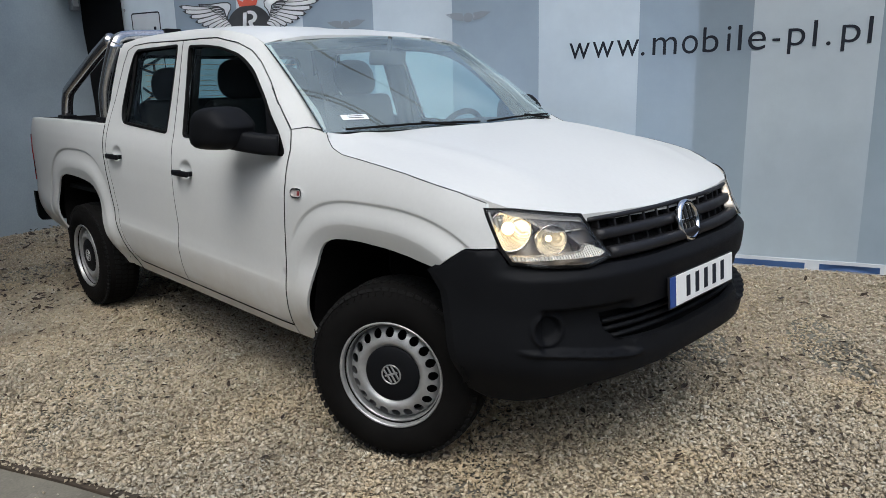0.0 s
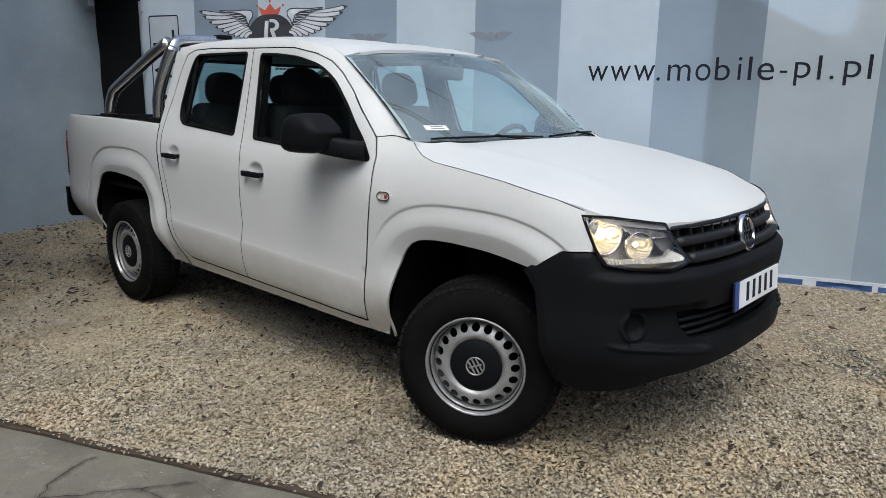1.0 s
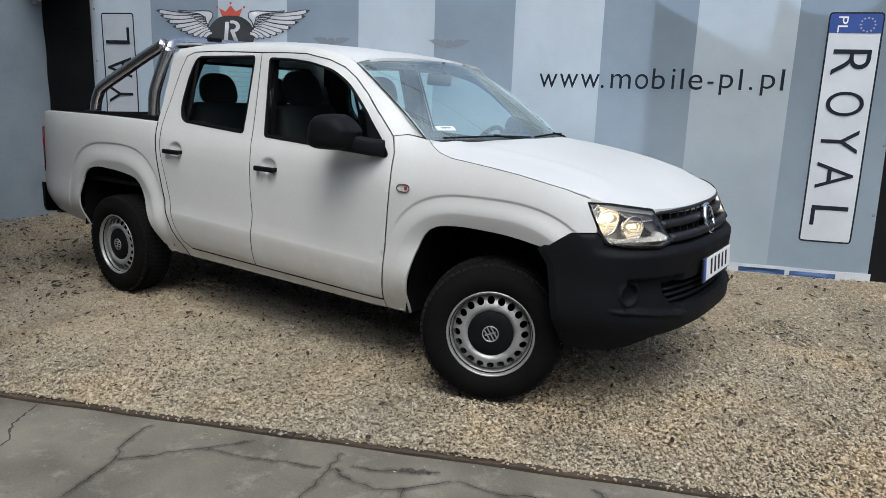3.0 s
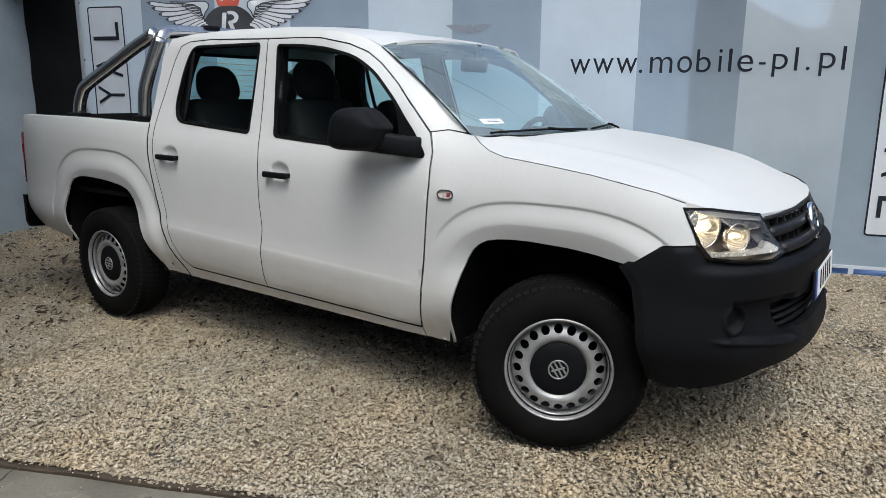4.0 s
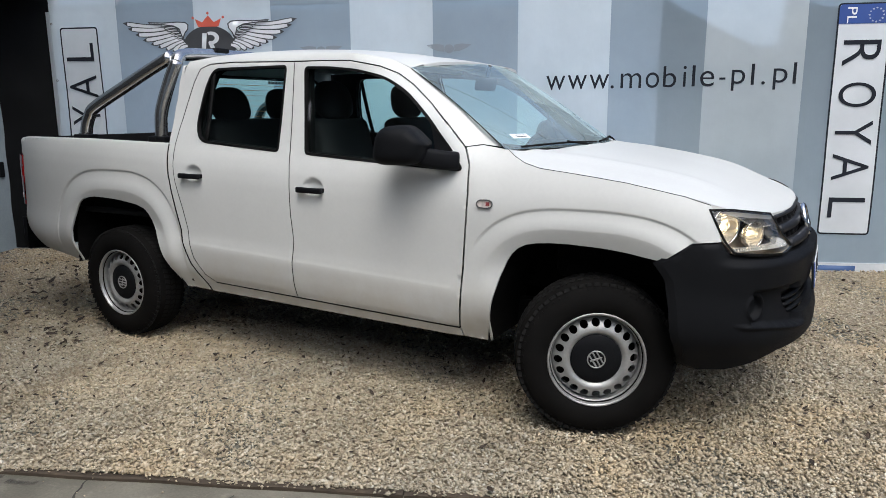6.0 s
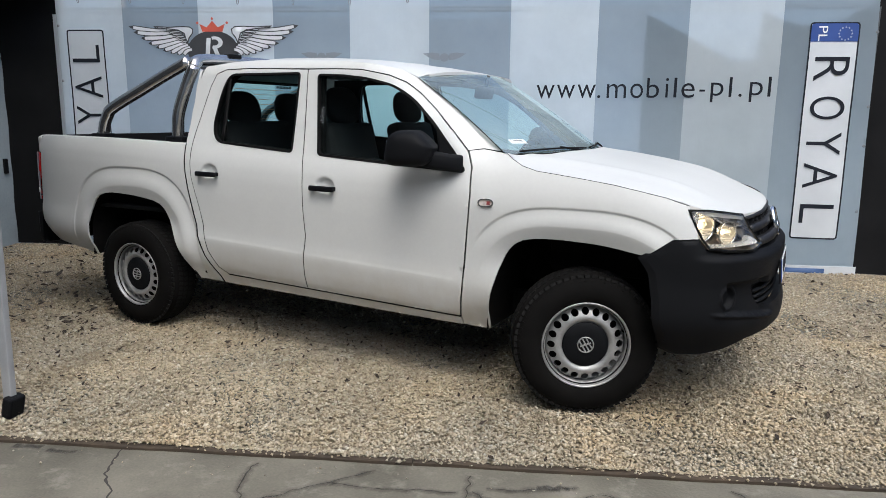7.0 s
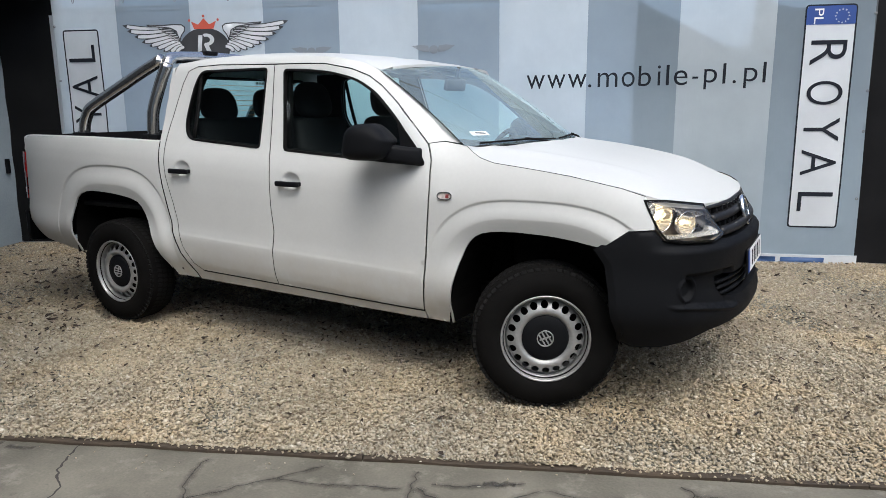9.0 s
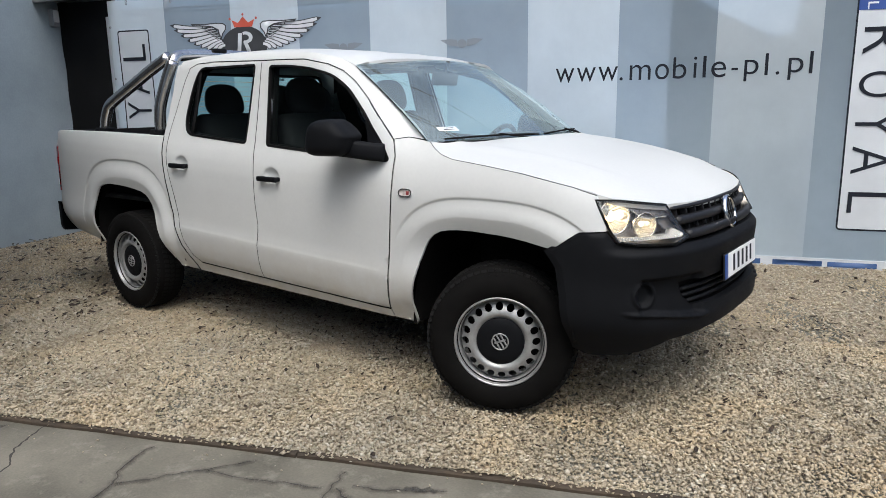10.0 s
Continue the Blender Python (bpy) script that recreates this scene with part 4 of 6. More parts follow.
def build_side(sg):
    rim = (0, -sg * 0.022, 0)
    # front wing
    wing = HOODLINE + [(0.452, 0.985), (0.478, 0.905), (0.372, 0.897), (0.262, 0.816)] + ARCH_F[::-1][1:] + [(-0.66, 0.352), (-0.665, 0.39)] + [(x + 0.004, z) for x, z in A_DOOR[:7]] + [(-0.60, 1.271), (-0.515, 1.258)]
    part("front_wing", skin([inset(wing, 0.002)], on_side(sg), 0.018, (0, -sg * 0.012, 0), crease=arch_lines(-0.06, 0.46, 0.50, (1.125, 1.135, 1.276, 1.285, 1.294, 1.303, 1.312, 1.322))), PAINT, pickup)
    # doors with their windows
    foot = [(x, 0.418 - 0.016 * (x + 0.67) + k) for k in (0.0, 0.012, 0.024, 0.036) for x in np.arange(-2.3, -0.69, 0.018)]
    waist = foot + [(x, z - 0.04 * (x + 1.6)) for z in (0.630, 0.638, 0.644, 0.651, 0.658) for x in np.arange(-2.43, -0.70, 0.014)]
    for name, outline, win, hx in (("front_door", FRONT_DOOR, FRONT_WIN, 0), ("rear_door", REAR_DOOR, REAR_WIN, 1)):
        x, z = HANDLES[hx]
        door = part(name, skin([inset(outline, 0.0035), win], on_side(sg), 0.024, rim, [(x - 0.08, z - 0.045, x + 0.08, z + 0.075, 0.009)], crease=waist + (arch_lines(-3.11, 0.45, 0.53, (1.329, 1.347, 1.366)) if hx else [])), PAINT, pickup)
        part("window_seal", skin([inset(win, -0.008), inset(win, 0.005)], on_side(sg, -0.002), 0.03, (0, -sg * 0.02, 0)), GASKET, door)
        pane = part("window_pane", skin([inset(win, 0.002)], on_side(sg, 0.012), 0.06), SIDEGLASS, door)
        pane.visible_shadow = False
        if hx:
            bm = bmesh.new()
            sweep(bm, [Vector(on_side(sg, 0.010)(-2.325 - 0.02 * math.sin((z - 1.27) * 3), z)) for z in np.linspace(1.262, 1.672, 8)], [(-0.012, -0.006), (0.012, -0.006), (0.012, 0.006), (-0.012, 0.006)], (0, 1, 0))
            part("window_divider", bm, GASKET, door)
        else:
            sail = [(-0.672, 1.162), (-0.752, 1.258), (-0.862, 1.378), (-0.835, 1.30), (-0.805, 1.18), (-0.80, 1.168)]
            part("mirror_sail", skin([sail], on_side(sg, 0.0015), 0.03, rim), PLASTIC, door)
        bm = bmesh.new()
        y = side_y(x, z - 0.05)
        rbox(bm, (0.168, 0.020, 0.030), Matrix.Translation((x + 0.002, sg * (y + 0.026), z)) @ pose(0, 0, 0, 0, 0.5, 0), 0.009, 3)
        for dx in (-0.064, 0.068):
            rbox(bm, (0.026, 0.034, 0.024), Matrix.Translation((x + dx, sg * (y + 0.008), z)), 0.005)
        part("door_handle", bm, PLASTIC, door, "black plastic pull handle")
    # frame of the cab: sill, pillars, roof rail
    outer = [(-0.510, 1.262), (-0.535, 1.279), (-0.70, 1.405), (-0.87, 1.520), (-0.97, 1.590)] + RAIL + [(-2.590, 1.62), (-2.612, 1.45), (-2.612, 1.245)]
    grown_f, grown_r = inset(FRONT_DOOR, -0.003), inset(REAR_DOOR, -0.003)
    inner = grown_r[len(B_SPLIT):len(B_SPLIT) + 10][::-1] + [(-1.745, 1.696)] + grown_f[6:14][::-1] + [(-0.60, 1.274)]
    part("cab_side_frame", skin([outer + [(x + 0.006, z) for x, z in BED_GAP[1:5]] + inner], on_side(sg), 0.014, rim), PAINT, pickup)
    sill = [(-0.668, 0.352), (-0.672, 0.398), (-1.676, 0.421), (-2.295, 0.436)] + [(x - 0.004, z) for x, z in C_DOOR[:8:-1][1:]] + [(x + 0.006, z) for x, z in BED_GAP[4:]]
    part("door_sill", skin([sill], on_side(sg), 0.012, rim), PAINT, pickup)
    # load bed side
    bed = [(-3.40, 1.262), (-4.02, 1.268), (-4.07, 1.258), (-4.10, 1.165), (-4.066, 1.147), (-4.076, 0.98), (-4.092, 0.80), (-4.105, 0.73), (-4.085, 0.655), (-3.945, 0.512)] + ARCH_R + [(x - 0.006, z) for x, z in BED_GAP[::-1]]
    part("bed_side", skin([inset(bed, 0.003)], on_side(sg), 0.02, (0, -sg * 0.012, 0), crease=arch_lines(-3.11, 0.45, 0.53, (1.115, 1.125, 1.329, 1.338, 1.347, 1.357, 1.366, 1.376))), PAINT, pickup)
    ring = []
    for x in np.linspace(-2.62, -4.10, 24):
        y = side_y(x, 1.256)
        zt = lerp([(-4.08, 1.262), (-4.02, 1.268), (-3.4, 1.263), (-2.6, 1.243)], x)
        ring.append([(x, sg * yy, zz) for yy, zz in ((y, zt - 0.004), (y - 0.006, zt + 0.003), (y - 0.016, zt + 0.005), (y - 0.045, zt + 0.004), (y - 0.045, zt + 0.006), (y - 0.085, zt + 0.004), (y - 0.09, zt - 0.02), (y - 0.09, 0.80))])
    for name, lo, hi, material, label in (("bed_rail", 0, 4, PAINT, ""), ("bed_liner", 4, 8, LINER, "black load bed liner")):
        bm = bmesh.new()
        rows = [[bm.verts.new(p) for p in r[lo:hi]] for r in ring]
        for a, b in zip(rows, rows[1:]):
            for i in range(hi - lo - 1):
                bm.faces.new((a[i], a[i + 1], b[i + 1], b[i]))
        part(name, bm, material, pickup, label)
    # tail lamp
    lamp = [(-4.070, 1.144), (-4.185, 1.150), (-4.21, 0.96), (-4.20, 0.80), (-4.096, 0.802), (-4.080, 0.98)]
    tail = part("tail_lamp", skin([rounded(lamp, 0.02)], lambda x, z: (x, sg * (side_y(-4.07, z) + 0.004 - 0.030 * step(-4.08, -4.17, x) - 0.08 * step(-4.14, -4.23, x)), z), 0.02, rim), REDLENS, pickup, "red rear lamp cluster")
    part("reverse_lens", skin([[(-4.118, 0.885), (-4.16, 0.885), (-4.16, 0.85), (-4.118, 0.85)]], lambda x, z: (x, sg * (side_y(-4.07, z) + 0.007 - 0.030 * step(-4.08, -4.17, x) - 0.08 * step(-4.14, -4.23, x)), z), 0.02, rim), PLATEWHITE, tail)
    # side repeater on the front wing
    side_repeater(sg)
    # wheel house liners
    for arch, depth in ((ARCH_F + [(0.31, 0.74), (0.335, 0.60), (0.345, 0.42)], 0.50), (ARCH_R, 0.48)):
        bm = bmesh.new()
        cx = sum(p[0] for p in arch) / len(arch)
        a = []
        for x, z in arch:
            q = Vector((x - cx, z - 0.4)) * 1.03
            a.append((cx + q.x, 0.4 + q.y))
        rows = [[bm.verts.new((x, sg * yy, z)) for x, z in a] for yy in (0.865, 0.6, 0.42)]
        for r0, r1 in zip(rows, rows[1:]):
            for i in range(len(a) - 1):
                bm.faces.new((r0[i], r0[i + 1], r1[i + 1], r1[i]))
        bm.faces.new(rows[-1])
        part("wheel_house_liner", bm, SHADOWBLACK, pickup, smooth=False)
    # dark inner shell with the door cards
    shell = [(-0.60, 0.37), (-2.36, 0.39), (-2.52, 0.78), (-2.64, 1.10), (-2.645, 1.45), (-2.57, 1.70), (-1.5, 1.70), (-1.15, 1.65), (-1.0, 1.58), (-0.60, 1.255)]
    part("door_card", skin([shell, inset(FRONT_WIN, 0.006), inset(REAR_WIN, 0.006)], on_side(sg, 0.036), 0.06, (0, -sg * 0.03, 0)), GASKET, pickup)
    # mirror
    bm = bmesh.new()
    bmesh.ops.create_uvsphere(bm, u_segments=28, v_segments=18, radius=1.0)
    for v in bm.verts:
        n = v.co.copy()
        p = 3.7
        k = (abs(n.x) ** p + abs(n.y) ** p + abs(n.z) ** p) ** (-1 / p)
        q = n * k
        zt = q.z * (0.100 * (1 - 0.72 * step(0.05, 1.1, q.x)) if q.z > 0 else 0.080)
        v.co = Vector((q.x * 0.122 + 0.016 * q.z, sg * q.y * 0.112, zt))
    bmesh.ops.transform(bm, matrix=Matrix.Translation((-0.892, sg * 1.01, 1.264)) @ pose(0, 0, 0, 0, 0, sg * -12), verts=bm.verts)
    mirror = part("door_mirror", bm, PLASTIC, pickup, "matt black door mirror housing")
    bm = bmesh.new()
    sweep(bm, curve_through([(-0.88, sg * 1.0, 1.235), (-0.80, sg * 0.96, 1.218), (-0.735, sg * 0.905, 1.203), (-0.70, sg * 0.86, 1.198)], 4), [(0.045 * math.copysign(abs(math.cos(t)) ** 0.5, math.cos(t)), 0.044 * math.copysign(abs(math.sin(t)) ** 0.5, math.sin(t))) for t in np.linspace(0, 2 * math.pi, 21)[:-1]])
    part("mirror_arm", bm, PLASTIC, mirror)
    bm = bmesh.new()
    rbox(bm, (0.012, 0.135, 0.095), Matrix.Translation((-0.996, sg * 1.030, 1.267)) @ pose(0, 0, 0, 0, 0, sg * -12), 0.006)
    part("mirror_glass", bm, CHROME, mirror)


def side_repeater(sg):
    x0, z0 = -0.528, 1.012
    oval = [(x0 + 0.042 * math.copysign(abs(math.cos(t)) ** 0.6, math.cos(t)), z0 + 0.021 * math.sin(t)) for t in np.linspace(0, 2 * math.pi, 25)[:-1]]
    inn = inset(oval, 0.006)
    lamp = part("side_repeater", skin([oval, inn], on_side(sg, -0.007), 0.012, (0, -sg * 0.01, 0)), CHROME, pickup, "small oval chrome-rimmed side lamp")
    part("clear_lens", skin([inset(oval, 0.005)], on_side(sg, -0.003), 0.012), mottled("repeater_lens", (0.30, 0.27, 0.25), (0.55, 0.50, 0.47), 60.0, 0.15), lamp)
    part("red_mark", skin([[(x0 + 0.006, z0 - 0.009), (x0 + 0.024, z0 - 0.009), (x0 + 0.024, z0 + 0.009), (x0 + 0.006, z0 + 0.009)]], on_side(sg, -0.0045), 0.012), mottled("dull_red_mark", (0.16, 0.03, 0.03), (0.26, 0.06, 0.06), 80.0, 0.25), lamp)
    return lamp


def seam(line, r=0.0014):
    bm = bmesh.new()
    sweep(bm, line, circle(r, 6), (0, 1, 0))
    part("panel_gap", bm, GASKET, pickup)


for sg in (-1, 1):
    build_side(sg)
    for line in (HOODLINE, A_DOOR, B_SPLIT, C_DOOR,
                 A_DOOR[-1:] + B_SPLIT[:1] + C_DOOR[:1], [(-0.672, 1.262), (-0.60, 1.2725), (-0.515, 1.260)],):
        seam([Vector(on_side(sg, 0.0006)(x, z)) for x, z in resample(line, 0.03, False)])
    seam([Vector(on_side(sg, 0.004)(x, z)) for x, z in resample(BED_GAP, 0.03, False)], 0.0062)
    seam([Vector(on_side(sg, 0.003)(x, z)) for x, z in resample([(-0.672, 0.401), (-1.676, 0.4255), (-2.30, 0.4405)], 0.012, False)], 0.0058)

# bonnet
HOOD_MID = [(-0.55, 1.284), (-0.35, 1.266), (-0.2, 1.249), (-0.05, 1.224), (0.1, 1.197), (0.25, 1.166), (0.38, 1.130), (0.50, 1.087), (0.60, 1.042), (0.68, 0.998), (0.74, 0.962), (0.80, 0.92)]
HOOD_EDGE = [(x, z) for x, z in HOODLINE] + [(0.50, 1.022), (0.55, 1.002), (0.65, 0.962), (0.75, 0.92)]


def hood_w(x):
    zl = lerp(HOOD_EDGE, x)
    return side_y(min(x, 0.425), zl) if x < 0.425 else 0.785


def hood_z(x, y):
    m, e = smooth_table(HOOD_MID, x, 0.05), lerp(HOOD_EDGE, x)
    q = min(1.0, abs(y) / hood_w(x))
    z = m - (m - e) * q ** (2.7 - 0.3 * step(0.25, 0.5, x))
    ridge = abs(y) - (0.62 - 0.10 * (x + 0.3))
    return z + 0.008 * math.exp(-(ridge / 0.04) ** 2) * (1 - step(0.35, 0.6, x)) - 0.008 * (1 - q) * step(-0.5, 0.2, x)


half = [(x, hood_w(x) - 0.003) for x, z in HOODLINE] + [(0.50, 0.750), (0.572, 0.660), (0.630, 0.556), (0.664, 0.40), (0.682, 0.24), (0.690, 0.10)]
cowl = [(-0.33, 0.5), (-0.27, 0.25), (-0.25, 0.0)]
outline = [(x, -y) for x, y in half] + [(x, y) for x, y in half[::-1]] + cowl + [(x, -y) for x, y in cowl[:2][::-1]]
bonnet = part("bonnet", skin([outline], lambda x, y: (x, y, hood_z(x, y)), 0.035, (0, 0, -0.025)), PAINT, pickup)

# windscreen
def screen(u, v, off=0.0):
    """u from -1 to 1 across, v from 0 at the base to 1 at the top."""
    ye = 0.777 + (0.677 - 0.777) * v
    xe = -0.478 + (-1.042 + 0.478) * v
    ze = 1.250 + (1.640 - 1.250) * v + 0.016 * math.sin(math.pi * v)
    bow = (1 - abs(u) ** 2.2)
    x = xe + bow * (0.195 - 0.095 * v)
    z = ze + bow * (-0.002 + 0.046 * v ** 2)
    return Vector((x - off * 0.6, u * ye, z - off * 0.8))


scr = [(-1, 0), (1, 0), (1, 1), (-1, 1)]
pane = part("windscreen", skin([scr], lambda u, v: screen(u, v), 0.08), WINDGLASS, pickup, "windscreen glass with a faint green tint")
pane.visible_shadow = False
part("windscreen_border", skin([[(-1, -0.01), (1, -0.01), (1, 1), (-1, 1)], [(-0.988, 0.035), (0.988, 0.035), (0.988, 0.985), (-0.988, 0.985)]], lambda u, v: screen(u, v, 0.006), 0.06), GASKET, pane)
bm = skin([[(-0.94, -0.2), (0.94, -0.2), (0.97, 0.015), (-0.97, 0.015)]], lambda u, v: screen(u, v) + Vector((0, 0, -0.02 - 0.03 * (v < -0.1))), 0.06)
part("cowl_panel", bm, PLASTIC, pickup)
for u0, u1 in ((-0.90, -0.05), (0.02, 0.88)):
    bm = bmesh.new()
    n = 10
    blade = [screen(u0 + (u1 - u0) * i / n, 0.008 + 0.018 * math.sin(math.pi * i / n)) + Vector((0.006, 0, 0.008)) for i in range(n + 1)]
    sweep(bm, blade, [(-0.003, -0.004), (0.003, -0.004), (0.002, 0.005), (-0.002, 0.005)])
    sweep(bm, [screen(u1 - 0.06, -0.07) + Vector((0.012, 0, 0.002)), screen(u1 - 0.14, -0.02) + Vector((0.010, 0, 0.010)), blade[5] + Vector((0.003, 0, 0.007))], circle(0.006, 6))
    part("wiper", bm, GASKET, pickup)
part("permit_sticker", skin([[(-0.875, 0.105), (-0.735, 0.105), (-0.735, 0.150), (-0.875, 0.150)]], lambda u, v: screen(u, v, -0.002), 0.05), STICKER, pane, "small white permit sticker")
for k in range(2):
    part("printed_bar", skin([[(-0.84, 0.117 + 0.016 * k), (-0.76, 0.117 + 0.016 * k), (-0.76, 0.123 + 0.016 * k), (-0.84, 0.123 + 0.016 * k)]], lambda u, v: screen(u, v, -0.003), 0.05), INK, pane)

# roof
ROOF_MID = [(-0.94, 1.683), (-1.1, 1.714), (-1.3, 1.742), (-1.6, 1.768), (-1.9, 1.784), (-2.2, 1.788), (-2.45, 1.780), (-2.60, 1.755), (-2.66, 1.712)]


def roof_z(x, y):
    xe = max(-2.555, min(-1.045, x))
    w = side_y(xe, rail_z(xe))
    q = min(1.0, abs(y) / w)
    m = lerp(sorted(ROOF_MID), x)
    z = m - (m - rail_z(xe) + 0.0) * q ** 3.4
    rib = sum(math.exp(-((abs(y) - r) / 0.025) ** 2) for r in (0.18, 0.42))
    return z + 0.006 * rib * step(-1.15, -1.4, x) * step(-2.5, -2.3, x)


side_pts = [(x, side_y(x, z)) for x, z in RAIL]
front = [(-0.965, 0.45), (-0.942, 0.2)]
rear = [(-2.63, 0.5), (-2.645, 0.2)]
roof_outline = [(-0.938, 0.0)] + [(x, y) for x, y in front[::-1]] + side_pts + rear + [(x, -y) for x, y in rear[::-1]] + [(x, -y) for x, y in side_pts[::-1]] + [(x, -y) for x, y in front]
part("roof", skin([roof_outline], lambda x, y: (x, y, roof_z(x, y)), 0.04, (0, 0, -0.015)), PAINT, pickup)
part("headliner", skin([inset(roof_outline, 0.05)], lambda x, y: (x, y, roof_z(x, y) - 0.035), 0.08), HEADLINER, pickup)

# back of the cab
def cab_back(y, z):
    return (-2.655 + 0.0 * y + 0.03 * (abs(y) / 0.7) ** 3 + 0.10 * max(0, z - 1.6) ** 1.0, y, z)


def back_w(z):
    return side_y(-2.62, z) - 0.01


bo = [(-back_w(z), z) for z in (0.5, 0.9, 1.24, 1.45, 1.60, 1.70)] + [(-0.5, 1.745), (0, 1.765), (0.5, 1.745)] + [(back_w(z), z) for z in (1.70, 1.60, 1.45, 1.24, 0.9, 0.5)]
rw = rounded([(-0.66, 1.285), (0.66, 1.285), (0.58, 1.66), (-0.58, 1.66)], 0.06)
part("cab_back_panel", skin([bo, rw], cab_back, 0.06, (0.02, 0, 0)), PAINT, pickup)
pane = part("rear_window", skin([inset(rw, 0.004)], lambda y, z: Vector(cab_back(y, z)) + Vector((0.01, 0, 0)), 0.08), SIDEGLASS, pickup)
pane.visible_shadow = False
part("rear_window_seal", skin([inset(rw, -0.012), inset(rw, 0.02)], lambda y, z: Vector(cab_back(y, z)) - Vector((0.004, 0, 0)), 0.06), GASKET, pane)
for i in range(9):
    z = 1.33 + 0.034 * i
    bm = bmesh.new()
    sweep(bm, [Vector(cab_back(y, z)) + Vector((0.013, 0, 0)) for y in (-0.57, 0, 0.57)], circle(0.0012, 4))
    part("heater_wire", bm, AMBER, pane)
for i in range(5):
    bm = bmesh.new()
    rbox(bm, (0.002, 0.024, 0.018), Matrix.Translation((-2.640, 0.05 + 0.034 * i, 1.625)), 0)
    part("window_print", bm, STICKER, pane)

# load bed
bm = bmesh.new()
rbox(bm, (1.48, 1.66, 0.03), Matrix.Translation((-3.41, 0, 0.80)), 0.004)
rbox(bm, (0.03, 1.66, 0.42), Matrix.Translation((-2.70, 0, 1.02)), 0.004)
part("bed_floor", bm, LINER, pickup, smooth=False)
bm = bmesh.new()
rbox(bm, (0.05, 1.64, 0.50), Matrix.Translation((-4.150, 0, 1.01)), 0.02, 3)
tailgate = part("tailgate", bm, PAINT, pickup, smooth=False)
bm = bmesh.new()
rbox(bm, (0.022, 1.62, 0.485), Matrix.Translation((-4.121, 0, 1.022)), 0.003)
part("tailgate_liner", bm, LINER, tailgate, smooth=False)
bm = bmesh.new()
rbox(bm, (0.03, 0.22, 0.05), Matrix.Translation((-4.183, 0, 1.12)), 0.008)
part("tailgate_handle", bm, PLASTIC, tailgate, smooth=False)

# rear bumper with its black corners
def rear_plan(t, z, off=0.0):
    y = 0.91 * math.sin(t * math.pi / 2)
    x = -4.090 - 0.13 * (1 - abs(t) ** 2.2)
    return Vector((x, y, z))


rb = [(-1.0, 0.715), (-0.96, 0.72), (0, 0.66), (0.96, 0.72), (1.0, 0.715), (1.0, 0.66), (0.97, 0.59), (0.92, 0.53), (0.82, 0.485), (0.5, 0.46), (-0.5, 0.46), (-0.82, 0.485), (-0.92, 0.53), (-0.97, 0.59), (-1.0, 0.66)]
part("rear_bumper", skin([rb], lambda t, z: rear_plan(t, z), 0.05, (0.035, 0, 0)), PLASTIC, pickup, "black plastic rear bumper")

# front bumper
top = [by_y(0.0, 0.835), by_y(-0.20, 0.833), by_y(-0.40, 0.833), by_y(-0.56, 0.838), by_x(0.70, 0.833), by_x(0.60, 0.840), by_x(0.515, 0.852), by_x(0.478, 0.900), by_x(0.373, 0.893), by_x(0.262, 0.812),
       by_x(0.312, 0.742), by_x(0.333, 0.624), by_x(0.345, 0.496), by_x(0.365, 0.375), by_x(0.41, 0.348), by_x(0.50, 0.352), by_x(0.59, 0.376), by_y(-0.57, 0.425), by_y(-0.36, 0.448), by_y(-0.15, 0.455), by_y(0.0, 0.456)]
intake_half = [by_y(0.0, 0.668), by_y(-0.28, 0.666), by_y(-0.52, 0.664), by_y(-0.50, 0.605), by_y(-0.45, 0.560), by_y(-0.25, 0.548), by_y(0.0, 0.545)]


def mirrored(pts):
    return pts + [(-p, z) for p, z in pts[::-1] if abs(p) > 1e-4]


def bumper(phi, z):
    p = nose_at(phi, z)
    lo = lerp([(0, 0.515), (0.25, 0.515), (0.45, 0.548), (0.6, 0.56)], abs(phi))
    # sunk field with the fog lamp blank, and the ledge under it
    f = step(0.21, 0.25, abs(phi)) * (1 - step(0.515, 0.535, abs(phi))) * step(lo - 0.002, lo + 0.007, z) * (1 - step(0.690, 0.700, z))
    n = Vector((p.x ** 1.8 / 0.8 ** 2.8, math.copysign(abs(p.y) ** 1.8 / 0.93 ** 2.8, p.y), 0)).normalized()
    p -= n * 0.030 * f
    p += n * (0.012 - 0.026 * step(0.800, 0.842, z)) * (1 - step(0.58, 0.72, abs(phi)))
    q = (p - Vector((0.607, math.copysign(0.712, p.y), 0.628))).length
    p -= n * 0.018 * (1 - step(0.038, 0.05, q)) - n * 0.010 * (step(0.046, 0.052, q) * (1 - step(0.056, 0.064, q)))
    p += n * 0.015 * math.exp(-((z - lo + 0.004) / 0.007) ** 2) * step(0.16, 0.24, abs(phi)) * (1 - step(0.55, 0.62, abs(phi)))
    return p


